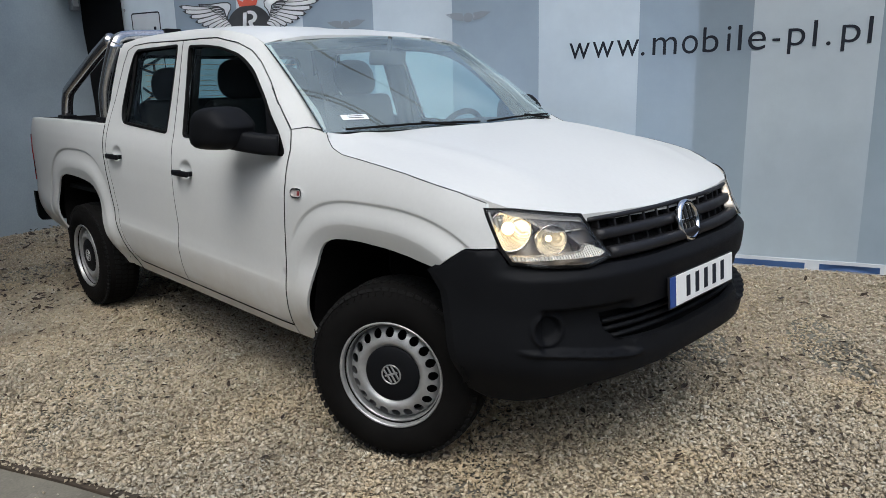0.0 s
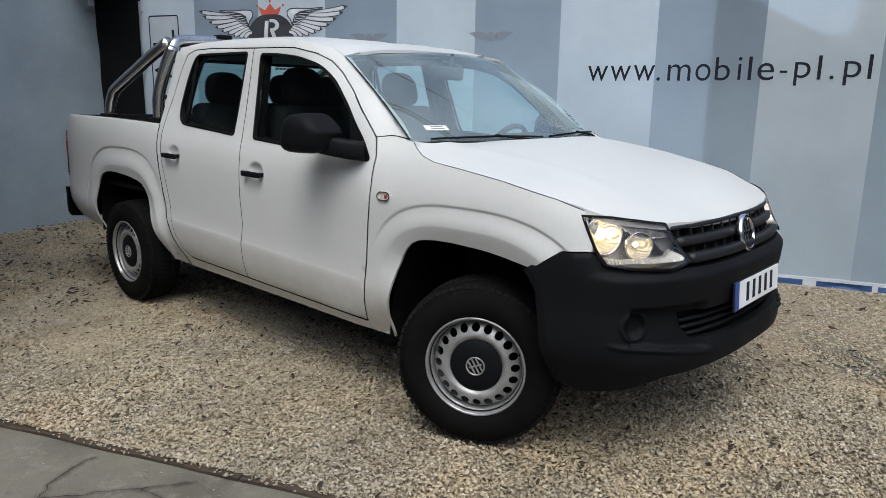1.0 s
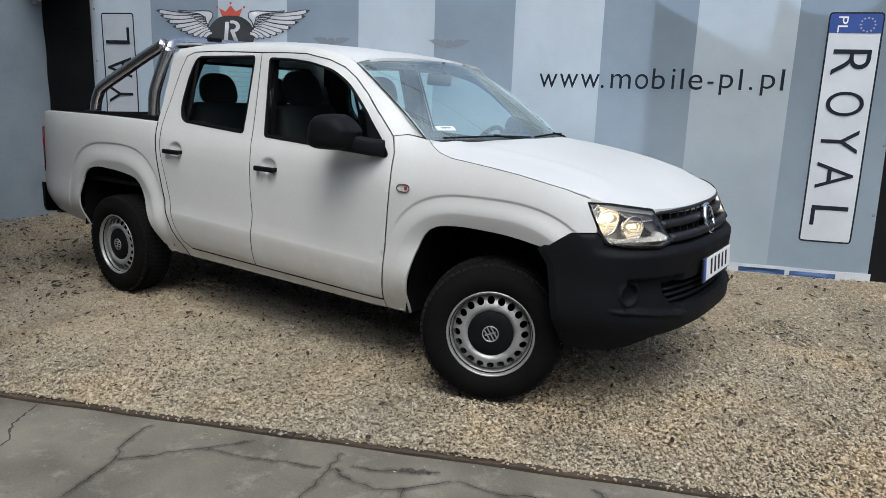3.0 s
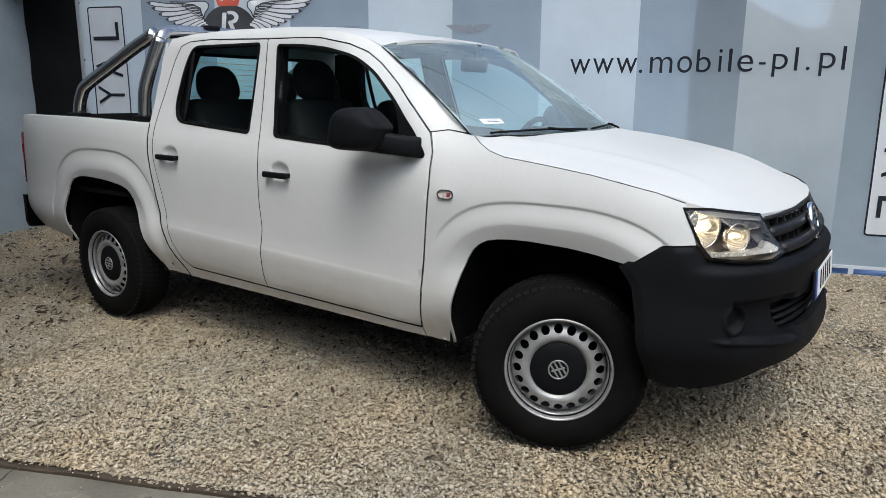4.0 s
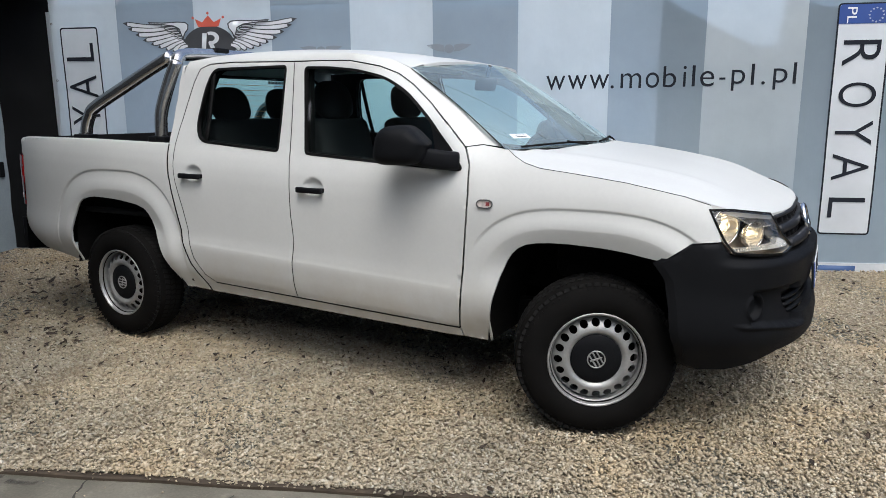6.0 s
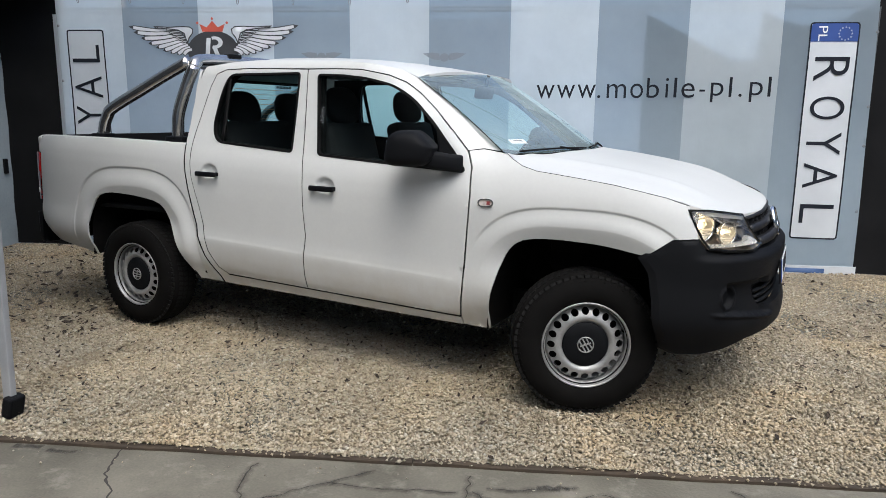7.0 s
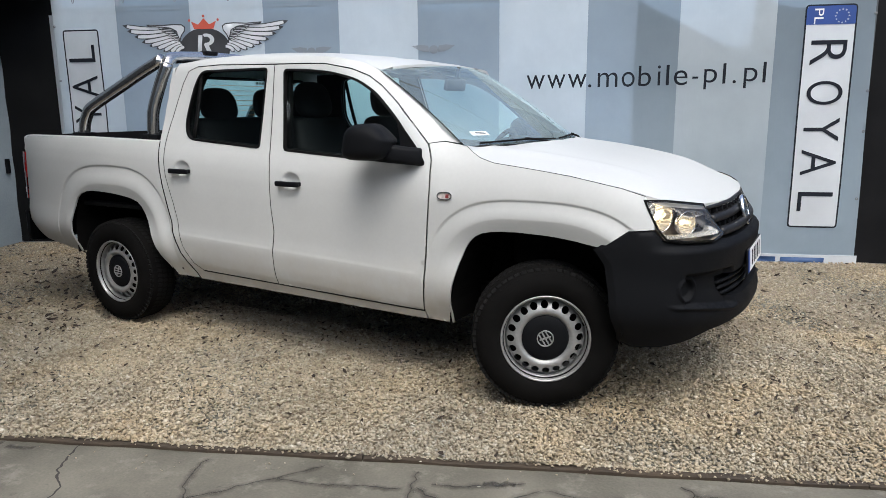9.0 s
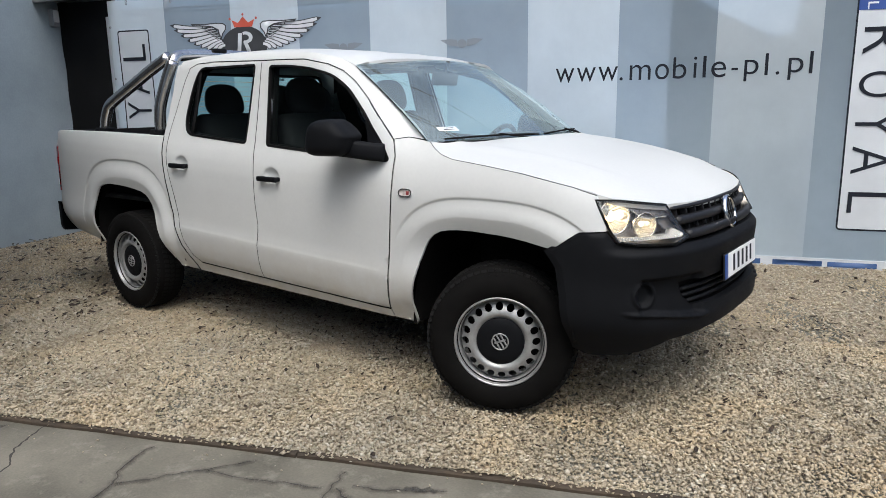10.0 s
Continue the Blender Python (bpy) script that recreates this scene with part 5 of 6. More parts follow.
front_bumper = part("front_bumper", skin([mirrored(top), mirrored(intake_half)], bumper, 0.03, (-0.035, 0, 0), [(-0.62, 0.47, -0.20, 0.74, 0.008), (0.20, 0.47, 0.62, 0.74, 0.008), (-0.75, 0.785, 0.75, 0.845, 0.009)]), PLASTIC, pickup, "black textured unpainted front bumper")
# black sheet closes the intake in place of the shade inside it
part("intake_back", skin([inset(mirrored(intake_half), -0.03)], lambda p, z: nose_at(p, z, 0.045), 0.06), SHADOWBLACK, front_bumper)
for z in (0.575, 0.603, 0.631):
    bm = bmesh.new()
    e = lerp([(0.545, 0.44), (0.6, 0.50), (0.67, 0.52)], z)
    sweep(bm, [nose_at(by_y(y, z)[0], z, 0.022) for y in np.linspace(-e, e, 25)], [(-0.014, -0.005), (0.012, -0.007), (0.014, 0.004), (-0.014, 0.006)])
    part("intake_slat", bm, PLASTIC, front_bumper)

# radiator grille
gr = [by_y(0.0, 0.985), by_y(-0.25, 0.990), by_y(-0.42, 0.995), by_y(-0.530, 0.998), by_y(-0.478, 0.866), by_y(-0.46, 0.842), by_y(-0.3, 0.838), by_y(0.0, 0.838)]
grille = part("radiator_grille", skin([mirrored(gr)], lambda p, z: nose_at(p, z, 0.055), 0.05), SHADOWBLACK, pickup, "black slatted radiator grille")
for z, hh in ((0.978, 0.008), (0.924, 0.018), (0.866, 0.018)):
    bm = bmesh.new()
    e = lerp([(0.84, 0.462), (0.99, 0.522)], z)
    sweep(bm, [nose_at(by_y(y, z)[0], z, 0.018) for y in np.linspace(-e, e, 29)], [(-0.022, -hh), (0.010, -hh), (0.015, -hh * 0.75), (0.016, hh * 0.1), (0.008, hh), (-0.022, hh)])
    part("grille_slat", bm, GLOSSBLACK, grille)
for i in range(13):
    y = -0.48 + 0.08 * i
    bm = bmesh.new()
    p = nose_at(by_y(y, 0.91)[0], 0.91, 0.042)
    rbox(bm, (0.03, 0.010, 0.15), Matrix.Translation(p) @ pose(0, 0, 0, 0, -14, 0), 0.002, 1)
    part("grille_rib", bm, GLOSSBLACK, grille, smooth=False)
# round badge: a ring with slanted bars
BADGE = Matrix.Translation((0.742, -0.018, 0.910)) @ pose(0, 0, 0, 0, 76, 0)
bm = bmesh.new()
lathe(bm, [(0.0, 0.0), (0.066, 0.0), (0.066, 0.004), (0.0, 0.004)], 40, BADGE)
badge = part("grille_badge", bm, GLOSSBLACK, pickup, "round chrome-ringed badge")
bm = bmesh.new()
lathe(bm, [(0.061, -0.01), (0.079, -0.008), (0.081, 0.006), (0.071, 0.014), (0.062, 0.010), (0.060, -0.01)], 48, BADGE)
part("badge_ring", bm, CHROME, badge)


def badge_bars(m, r, hgt, w):
    """Slanted strokes inside a round badge."""
    bm = bmesh.new()
    for (x0, y0), (x1, y1) in (((-0.62, 0.66), (-0.30, -0.84)), ((-0.14, 0.90), (0.16, -0.90)), ((0.34, 0.84), (0.62, -0.66)), ((-0.72, 0.02), (0.72, 0.02))):
        a, b = Vector((-y0 * r, x0 * r, hgt)), Vector((-y1 * r, x1 * r, hgt))
        d = (b - a)
        rot = d.to_track_quat("X", "Z").to_matrix().to_4x4()
        rbox(bm, (d.length + w * 0.6, w, 0.006), Matrix.Translation((a + b) / 2) @ rot, 0.0015, 1)
    bmesh.ops.transform(bm, matrix=m, verts=bm.verts)
    return bm


part("badge_strokes", badge_bars(BADGE, 0.064, 0.006, 0.016), CHROME, badge, smooth=False)

# number plate, its characters as plain bars
PLATE = Matrix.Translation((0.806, 0.003, 0.686)) @ pose(0, 0, 0, 0, -4, 0)
bm = bmesh.new()
rbox(bm, (0.010, 0.524, 0.122), PLATE @ Matrix.Translation((-0.006, 0, 0)), 0.004)
plate = part("number_plate", bm, GLOSSBLACK, pickup, "white plate in a black holder", smooth=False)
bm = bmesh.new()
rbox(bm, (0.004, 0.474, 0.112), PLATE @ Matrix.Translation((0, 0.021, 0.002)), 0.0015, 1)
part("plate_face", bm, PLATEWHITE, plate, smooth=False)
bm = bmesh.new()
rbox(bm, (0.004, 0.042, 0.112), PLATE @ Matrix.Translation((0, -0.239, 0.002)), 0.0015, 1)
part("plate_band", bm, BLUE, plate, "blue band", smooth=False)
for i in range(5):
    bm = bmesh.new()
    rbox(bm, (0.003, 0.030, 0.078), PLATE @ Matrix.Translation((0.002, -0.125 + 0.072 * i, 0.004)), 0.001, 1)
    part("plate_bar", bm, INK, plate, smooth=False)


# headlamps
def headlamp(sg):
    f = lambda x, z: by_x(x, z, sg)
    g = lambda y, z: by_y(sg * y, z)
    outline = [f(0.422, 1.033), f(0.503, 1.031), f(0.575, 1.018), g(0.535, 1.000), g(0.482, 0.862), f(0.700, 0.838), f(0.60, 0.846), f(0.522, 0.858), f(0.486, 0.905), f(0.455, 0.965)]
    if sg > 0:
        outline = outline[::-1]
    axis = Vector((0.80, sg * 0.60, 0.0))
    lens = part("headlamp", skin([inset(outline, 0.003)], lambda p, z: nose_at(p, z) + 0.004 * axis, 0.03), LAMPGLASS, pickup, "lit clear headlamp with twin reflectors")
    lens.visible_shadow = False
    back = -0.11 * axis
    house = skin([outline], lambda p, z: nose_at(p, z) + back, 0.05, -back * 0.96)
    part("lamp_housing", house, mottled("lamp_housing_silver", (0.42, 0.365, 0.29), (0.58, 0.51, 0.42), 20.0, 0.32, bump=0.3, fine=70.0, metal=0.6), lens)
    part("lamp_bezel", skin([inset(outline, -0.003), inset(outline, 0.009)], lambda p, z: nose_at(p, z) + 0.002 * axis, 0.02), GASKET, lens)
    for x, y, z, r, bulb in ((0.492, 0.757, 0.957, 0.072, 0.036), (0.592, 0.667, 0.920, 0.052, 0.018)):
        c = Vector((x, sg * y, z)) - axis * 0.020
        m = Matrix.Translation(c) @ (axis.to_track_quat("Z", "Y").to_matrix().to_4x4())
        bm = bmesh.new()
        lathe(bm, [(r, 0.0), (r * 0.93, -0.012), (r * 0.75, -0.035), (r * 0.45, -0.058), (r * 0.2, -0.068), (0, -0.07)], 32, m)
        bowl = part("reflector_bowl", bm, REFLECTOR, lens)
        bm = bmesh.new()
        lathe(bm, [(r * 1.05, -0.02), (r * 1.06, 0.004), (r * 1.0, 0.008), (r * 0.97, 0.0)], 32, m)
        part("chrome_ring", bm, CHROME, lens)
        bm = bmesh.new()
        bmesh.ops.create_uvsphere(bm, u_segments=14, v_segments=10, radius=bulb * 0.62, matrix=m @ Matrix.Translation((0, 0, -0.03)))
        part("bulb", bm, BULB, lens, "lit warm white bulb")
    corners = [Vector(q) for q in (f(0.422, 1.033), g(0.535, 1.000), g(0.482, 0.862), f(0.522, 0.858))]

    def inner(name, pts, depth, material, rim=None):
        """A piece of the lamp's inside: pts along and down the lens from its outer top corner."""
        loop = [tuple((1 - v) * ((1 - u) * corners[0] + u * corners[1]) + v * ((1 - u) * corners[3] + u * corners[2])) for u, v in pts]
        part(name, skin([loop], lambda p, z: nose_at(p, z) - depth * axis, 0.02, rim), material, lens)

    inner("upper_shroud", [(0.34, 0.04), (0.96, 0.05), (0.99, 0.36), (0.80, 0.42), (0.60, 0.43), (0.53, 0.36)], 0.026, LAMPGREY, tuple(-0.03 * axis))
    inner("shroud_edge", [(0.31, 0.05), (0.345, 0.04), (0.555, 0.36), (0.62, 0.405), (0.93, 0.365), (0.93, 0.385), (0.62, 0.44), (0.53, 0.40)], 0.022, REFLECTOR)
    inner("inner_shroud", [(0.74, 0.45), (0.985, 0.40), (0.985, 0.74), (0.90, 0.72), (0.80, 0.80)], 0.045, LAMPGREY)
    inner("chrome_strip", [(0.03, 0.88), (0.20, 0.90), (0.55, 0.885), (0.74, 0.86), (0.83, 0.74), (0.88, 0.72), (0.985, 0.90), (0.90, 0.975), (0.55, 0.965), (0.06, 0.965)], 0.010, REFLECTOR, tuple(-0.03 * axis))
    inner("indicator", [(0.03, 0.20), (0.10, 0.14), (0.20, 0.10), (0.14, 0.30), (0.08, 0.42)], 0.030, REFLECTOR)


LAMPGREY = mottled("smoked_lamp_shroud", (0.15, 0.14, 0.13), (0.23, 0.215, 0.20), 18.0, 0.3, metal=0.5)
headlamp(-1)
headlamp(1)


# wheels
DISCSTEEL = mottled("dull_silver_wheel_disc", (0.24, 0.24, 0.237), (0.36, 0.36, 0.352), 14.0, 0.4, 0.05, 300.0, metal=0.45)
# tread blocks a little paler than the tyre's sidewalls
TREAD = mottled("paler_tread", (0.006, 0.006, 0.0058), (0.012, 0.0115, 0.011), 14.0, 0.85, 0.3, 200.0, spec=0.1)
def wheel(m):
    hub = new("wheel")
    hub.parent = pickup
    hub.matrix_basis = m @ Matrix.Diagonal((0.952, 0.952, 1, 1))
    w, wi = 0.12, 0.100
    prof = [(0.208, -wi + 0.02), (0.224, -wi - 0.002), (0.262, -wi - 0.012), (0.30, -wi - 0.010), (0.335, -wi + 0.002), (0.352, -wi + 0.014), (0.364, -wi + 0.030), (0.3685, -0.05), (0.370, 0.0),
            (0.3685, 0.06), (0.364, w - 0.030), (0.352, w - 0.014), (0.335, w - 0.002), (0.30, w + 0.010), (0.262, w + 0.012), (0.224, w + 0.002), (0.208, w - 0.02)]
    bm = bmesh.new()
    lathe(bm, prof, 96)
    tyre = part("tyre", bm, RUBBER, hub, "dull black all-terrain tyre")
    # tread blocks standing on the crown and shoulder
    bm = bmesh.new()
    for i in range(64):
        a = 2 * math.pi * i / 64
        for h, r, sz, tw in ((-0.070, 0.3515, (0.012, 0.026, 0.040), 12), (-0.032, 0.3635, (0.014, 0.026, 0.036), -16), (0.010, 0.3635, (0.014, 0.026, 0.034), 16), (0.050, 0.3635, (0.014, 0.024, 0.034), -16), (0.092, 0.3500, (0.014, 0.026, 0.044), 12)):
            rbox(bm, sz, pose(0, 0, 0, 0, 0, math.degrees(a + h * 3)) @ Matrix.Translation((r, 0, h)) @ pose(0, 0, 0, tw, (12 if abs(h) > 0.08 else 0) * (-1 if h < 0 else 1), 0), 0)
    tagged(part("tread", bm, TREAD, hub, smooth=False), kind="stuff")
    bm = bmesh.new()
    for i in range(64):
        a = 360 * i / 64
        for s in (1, -1):
            rbox(bm, (0.018, 0.008, 0.003), pose(0, 0, 0, 0, 0, a) @ Matrix.Translation((0.338, 0, (w - 0.0035 if s > 0 else 0.0035 - wi))) @ pose(0, 0, 0, 0, s * 40, 0), 0)
    tagged(part("shoulder_ribbing", bm, RUBBER, hub, smooth=False), kind="stuff")
    def small(bm):
        bmesh.ops.transform(bm, matrix=Matrix.Diagonal((0.988, 0.988, 1, 1)), verts=bm.verts)
        return bm

    # steel rim: barrel, flange and a disc with round holes
    bm = bmesh.new()
    lathe(bm, [(0.205, -w + 0.01), (0.222, -w + 0.0), (0.226, -w + 0.01), (0.205, -w + 0.03), (0.190, 0.0), (0.195, 0.03), (0.202, 0.06), (0.210, 0.085), (0.221, w - 0.010), (0.2275, w + 0.002), (0.223, w + 0.007), (0.216, w + 0.001), (0.2145, w - 0.014),
               (0.2130, 0.092), (0.2118, 0.084), (0.2108, 0.098), (0.2070, 0.099), (0.2052, 0.090), (0.2045, 0.06), (0.2035, 0.02), (0.2035, -0.02)], 96)
    small(bm)
    rim = part("rim", bm, STEEL, hub, "silver steel rim with round holes")

    def disc(x, y):
        r = math.hypot(x, y)
        return (x, y, lerp([(0.0, 0.088), (0.112, 0.088), (0.122, 0.100), (0.132, 0.109), (0.143, 0.111), (0.157, 0.105), (0.174, 0.096), (0.190, 0.085), (0.196, 0.076), (0.203, 0.062)], r))
    holes = []
    for i in range(20):
        a = 2 * math.pi * i / 20
        holes.append([(0.174 * math.cos(a) + 0.0190 * math.cos(t), 0.174 * math.sin(a) + 0.0190 * math.sin(t)) for t in np.linspace(0, 2 * math.pi, 15)[:-1]])
    ring = [(0.200 * math.cos(t), 0.200 * math.sin(t)) for t in np.linspace(0, 2 * math.pi, 97)[:-1]]
    core = [(0.09 * math.cos(t), 0.09 * math.sin(t)) for t in np.linspace(0, 2 * math.pi, 61)[:-1]]
    part("rim_disc", small(skin([ring, core] + holes, disc, 0.012, (0, 0, -0.006))), DISCSTEEL, hub)
    # black disc put in for the shade behind the wheel's holes
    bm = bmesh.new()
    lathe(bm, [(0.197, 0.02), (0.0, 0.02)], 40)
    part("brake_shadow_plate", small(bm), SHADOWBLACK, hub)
    bm = bmesh.new()
    lathe(bm, [(0.117, 0.086), (0.118, 0.100), (0.111, 0.105), (0.070, 0.108), (0.045, 0.110), (0.0, 0.110)], 48)
    cap = part("centre_cap", small(bm), PLASTIC, hub, "black plastic centre cap")
    bm = bmesh.new()
    lathe(bm, [(0.037, 0.109), (0.043, 0.109), (0.043, 0.1135), (0.0375, 0.1135), (0.037, 0.109)], 32)
    part("cap_ring", small(bm), STEEL, hub)
    part("cap_strokes", small(badge_bars(pose(0, 0, 0.1095, 0, 0, -90), 0.038, 0.001, 0.0075)), STEEL, hub, smooth=False)
    for i in range(5):
        a = 2 * math.pi * i / 5 + 0.3
        bm = bmesh.new()
        lathe(bm, [(0.0, 0.109), (0.006, 0.1085), (0.007, 0.103)], 10, Matrix.Translation((0.076 * math.cos(a), 0.076 * math.sin(a), -0.002)))
        part("cap_dimple", small(bm), PLASTIC, hub)
    bm = bmesh.new()
    sweep(bm, [(0.201, 0.0, 0.06), (0.203, 0.0, 0.10)], circle(0.004, 8))
    part("valve", small(bm), GASKET, hub)
    return hub


def wheel_pose(x, y, turn, sg, spin):
    """The wheel's outer face looks to the side sg, steered by turn degrees."""
    return Matrix.Translation((x, y, 0.36)) @ pose(0, 0, 0, 0, 0, turn) @ pose(0, 0, 0, 90 if sg < 0 else -90, 0, 0) @ pose(0, 0, 0, 0, 0, spin)


STEER = 25
n = Vector((math.sin(radians(STEER)), -math.cos(radians(STEER)), 0))
c = Vector((0.008, -0.890, 0)) - n * 0.110
first = wheel(wheel_pose(c.x, c.y, STEER, -1, 20))
for m in (wheel_pose(-3.095, -0.796, 0, -1, 75), wheel_pose(0.045, 0.83, STEER, 1, 0), wheel_pose(-3.095, 0.796, 0, 1, 0)):
    copy_thing(first, m)

# underbody: ladder frame, axles, floor
for sg in (-1, 1):
    box("frame_rail", (4.4, 0.07, 0.13), SHADOWBLACK, pickup, Matrix.Translation((-1.75, sg * 0.48, 0.42)), 0.01)
for x in (0.0, -3.095):
    bm = bmesh.new()
    sweep(bm, [(x, -0.74, 0.36), (x, 0.74, 0.36)], circle(0.045, 12))
    bmesh.ops.create_uvsphere(bm, u_segments=16, v_segments=10, radius=0.12, matrix=Matrix.Translation((x, 0.08, 0.36)))
    part("axle", bm, SHADOWBLACK, pickup)
bm = bmesh.new()
rbox(bm, (1.95, 1.70, 0.06), Matrix.Translation((-1.55, 0, 0.45)), 0.01)
rbox(bm, (0.95, 0.84, 0.08), Matrix.Translation((-0.05, 0, 0.50)), 0.01)
rbox(bm, (1.35, 0.84, 0.06), Matrix.Translation((-3.30, 0, 0.62)), 0.01)
rbox(bm, (0.10, 1.60, 0.70), Matrix.Translation((-0.58, 0, 0.72)), 0.01)
rbox(bm, (0.06, 1.66, 0.40), Matrix.Translation((-3.78, 0, 0.75)), 0.01)
part("floor_pan", bm, SHADOWBLACK, pickup, smooth=False)
bm = bmesh.new()
rbox(bm, (0.75, 1.30, 0.30), Matrix.Translation((0.10, 0, 0.80)), 0.03)
part("engine_block", bm, SHADOWBLACK, pickup, smooth=False)
bm = bmesh.new()
sweep(bm, curve_through([(-0.3, 0.28, 0.42), (-1.3, 0.30, 0.38), (-2.4, 0.35, 0.40), (-2.9, 0.55, 0.45), (-3.9, 0.58, 0.44)], 4), circle(0.03, 10))
part("exhaust_pipe", bm, STEEL, pickup)

# roll bar over the load bed: polished tubes with black feet
def tube_side(sg):
    leg = curve_through([(-2.758, sg * 0.790, 1.265), (-2.750, sg * 0.792, 1.36), (-2.738, sg * 0.786, 1.45), (-2.694, sg * 0.757, 1.60), (-2.655, sg * 0.722, 1.73)], 5)
    stay = curve_through([(-3.480, sg * 0.790, 1.27), (-3.458, sg * 0.790, 1.35), (-3.425, sg * 0.788, 1.41), (-3.362, sg * 0.785, 1.466), (-3.058, sg * 0.766, 1.598), (-2.880, sg * 0.752, 1.676), (-2.69, sg * 0.728, 1.758)], 5)
    return leg, stay


bar = new("roll_bar")
bar.parent = pickup
bar["label"] = "polished steel roll bar on black feet"
for sg in (-1, 1):
    leg, stay = tube_side(sg)
    for name, line in (("hoop_leg", leg), ("stay_tube", stay)):
        bm = bmesh.new()
        sweep(bm, line, circle(0.038, 18), (0, 1, 0))
        tube = part(name, bm, BARSTEEL, bar)
        box("tube_foot", (0.15, 0.085, 0.035), PLASTIC, bar, Matrix.Translation(Vector(line[0]) + Vector((0, 0, 0.004))), 0.008)
        bm = bmesh.new()
        sweep(bm, [line[0], line[0].lerp(line[1], 1.2)], circle(0.044, 18), (0, 1, 0))
        part("foot_collar", bm, PLASTIC, bar)
bm = bmesh.new()
hoop = curve_through([(-2.662, -0.724, 1.715), (-2.672, -0.696, 1.750), (-2.69, -0.62, 1.772), (-2.70, -0.40, 1.784), (-2.70, 0, 1.788), (-2.70, 0.40, 1.784), (-2.69, 0.62, 1.772), (-2.672, 0.696, 1.750), (-2.662, 0.724, 1.715)], 5)
sweep(bm, hoop, circle(0.038, 18), (1, 0, 0))
part("hoop_top", bm, BARSTEEL, bar)
bm = bmesh.new()
rbox(bm, (0.07, 0.11, 0.028), Matrix.Translation((-2.69, -0.34, 1.815)), 0.010, 3)
part("high_brake_lamp", bm, PLASTIC, bar, "black brake lamp box", smooth=False)

# ---------------------------------------------------------------- cabin
def head_rest(bm, c, w=0.29):
    """A rounded, pillow-like head restraint."""
    ret = bmesh.ops.create_uvsphere(bm, u_segments=20, v_segments=14, radius=1.0)
    for v in ret["verts"]:
        q = v.co * (abs(v.co.x) ** 2.8 + abs(v.co.y) ** 2.8 + abs(v.co.z) ** 2.8) ** (-1 / 2.8)
        v.co = Vector(c) + Vector((q.x * 0.062 - q.z * 0.02, q.y * w / 2 * (1 - 0.10 * q.z), q.z * 0.112))


def seat(x, y, width, rests, low=0.0):
    base = new("seat")
    base.parent = pickup
    bm = bmesh.new()
    rbox(bm, (0.52, width, 0.16), Matrix.Translation((x, y, 0.78)) @ pose(0, 0, 0, 0, -6, 0), 0.05, 4)
    part("cushion", bm, SEATCLOTH, base)
    bm = bmesh.new()
    rbox(bm, (0.13, width, 0.60), Matrix.Translation((x - 0.30, y, 1.09)) @ pose(0, 0, 0, 0, -14, 0), 0.05, 4)
    part("backrest", bm, SEATCLOTH, base)
    for dy in rests:
        bm = bmesh.new()
        head_rest(bm, (x - 0.385, y + dy, 1.490 - low))
        rest = part("head_rest", bm, SEATCLOTH, base)
        bm = bmesh.new()
        for s in (-0.06, 0.06):
            sweep(bm, [(x - 0.36, y + dy + s, 1.30), (x - 0.375, y + dy + s, 1.44)], circle(0.007, 8), (0, 1, 0))
        part("rest_posts", bm, CHROME, base)
    return base


seat(-1.36, -0.40, 0.50, (0,))
seat(-1.36, 0.40, 0.50, (0,))
seat(-2.15, 0.0, 1.36, (-0.43, 0.06, 0.43), 0.02)
dash = skin([[(-0.97, 0.0), (0.97, 0.0), (0.97, 1.0), (-0.97, 1.0)]], lambda u, v: (lerp([(0, -0.22), (0.25, -0.42), (0.55, -0.70), (0.75, -0.78), (1, -0.72)], v) + (1 - u * u) * 0.13 * (1 - v) - 0.2 * u * u * (1 - v),
                                                                                                u * 0.76, lerp([(0, 1.20), (0.25, 1.215), (0.55, 1.20), (0.75, 1.12), (1, 0.75)], v)), 0.06)
part("dashboard", dash, TRIM, pickup)
bm = bmesh.new()
rbox(bm, (0.22, 0.34, 0.10), Matrix.Translation((-0.66, 0.38, 1.20)), 0.04, 3)
part("instrument_hood", bm, TRIM, pickup)
SW = Matrix.Translation((-0.83, 0.38, 1.12)) @ pose(0, 0, 0, 0, -65, 0)
bm = bmesh.new()
ringpts = [(0.185 * math.cos(t), 0.185 * math.sin(t), 0) for t in np.linspace(0, 2 * math.pi, 37)[:-1]]
sweep(bm, ringpts, circle(0.016, 8), (0, 0, 1), closed=True)
rbox(bm, (0.10, 0.13, 0.05), None, 0.02, 2)
for a in (0, 180, 90):
    rbox(bm, (0.16, 0.03, 0.02), pose(0, 0, 0, 0, 0, a + 90) @ Matrix.Translation((0.11, 0, 0)), 0.005, 1)
bmesh.ops.transform(bm, matrix=SW, verts=bm.verts)
part("steering_wheel", bm, TRIM, pickup)
bm = bmesh.new()
rbox(bm, (0.03, 0.24, 0.075), Matrix.Translation((-0.955, 0.0, 1.575)) @ pose(0, 0, 0, 0, 10, 0), 0.014, 3)
sweep(bm, [(-0.95, 0, 1.60), (-0.93, 0, 1.68)], circle(0.012, 8), (0, 1, 0))
part("rear_view_mirror", bm, TRIM, pickup)
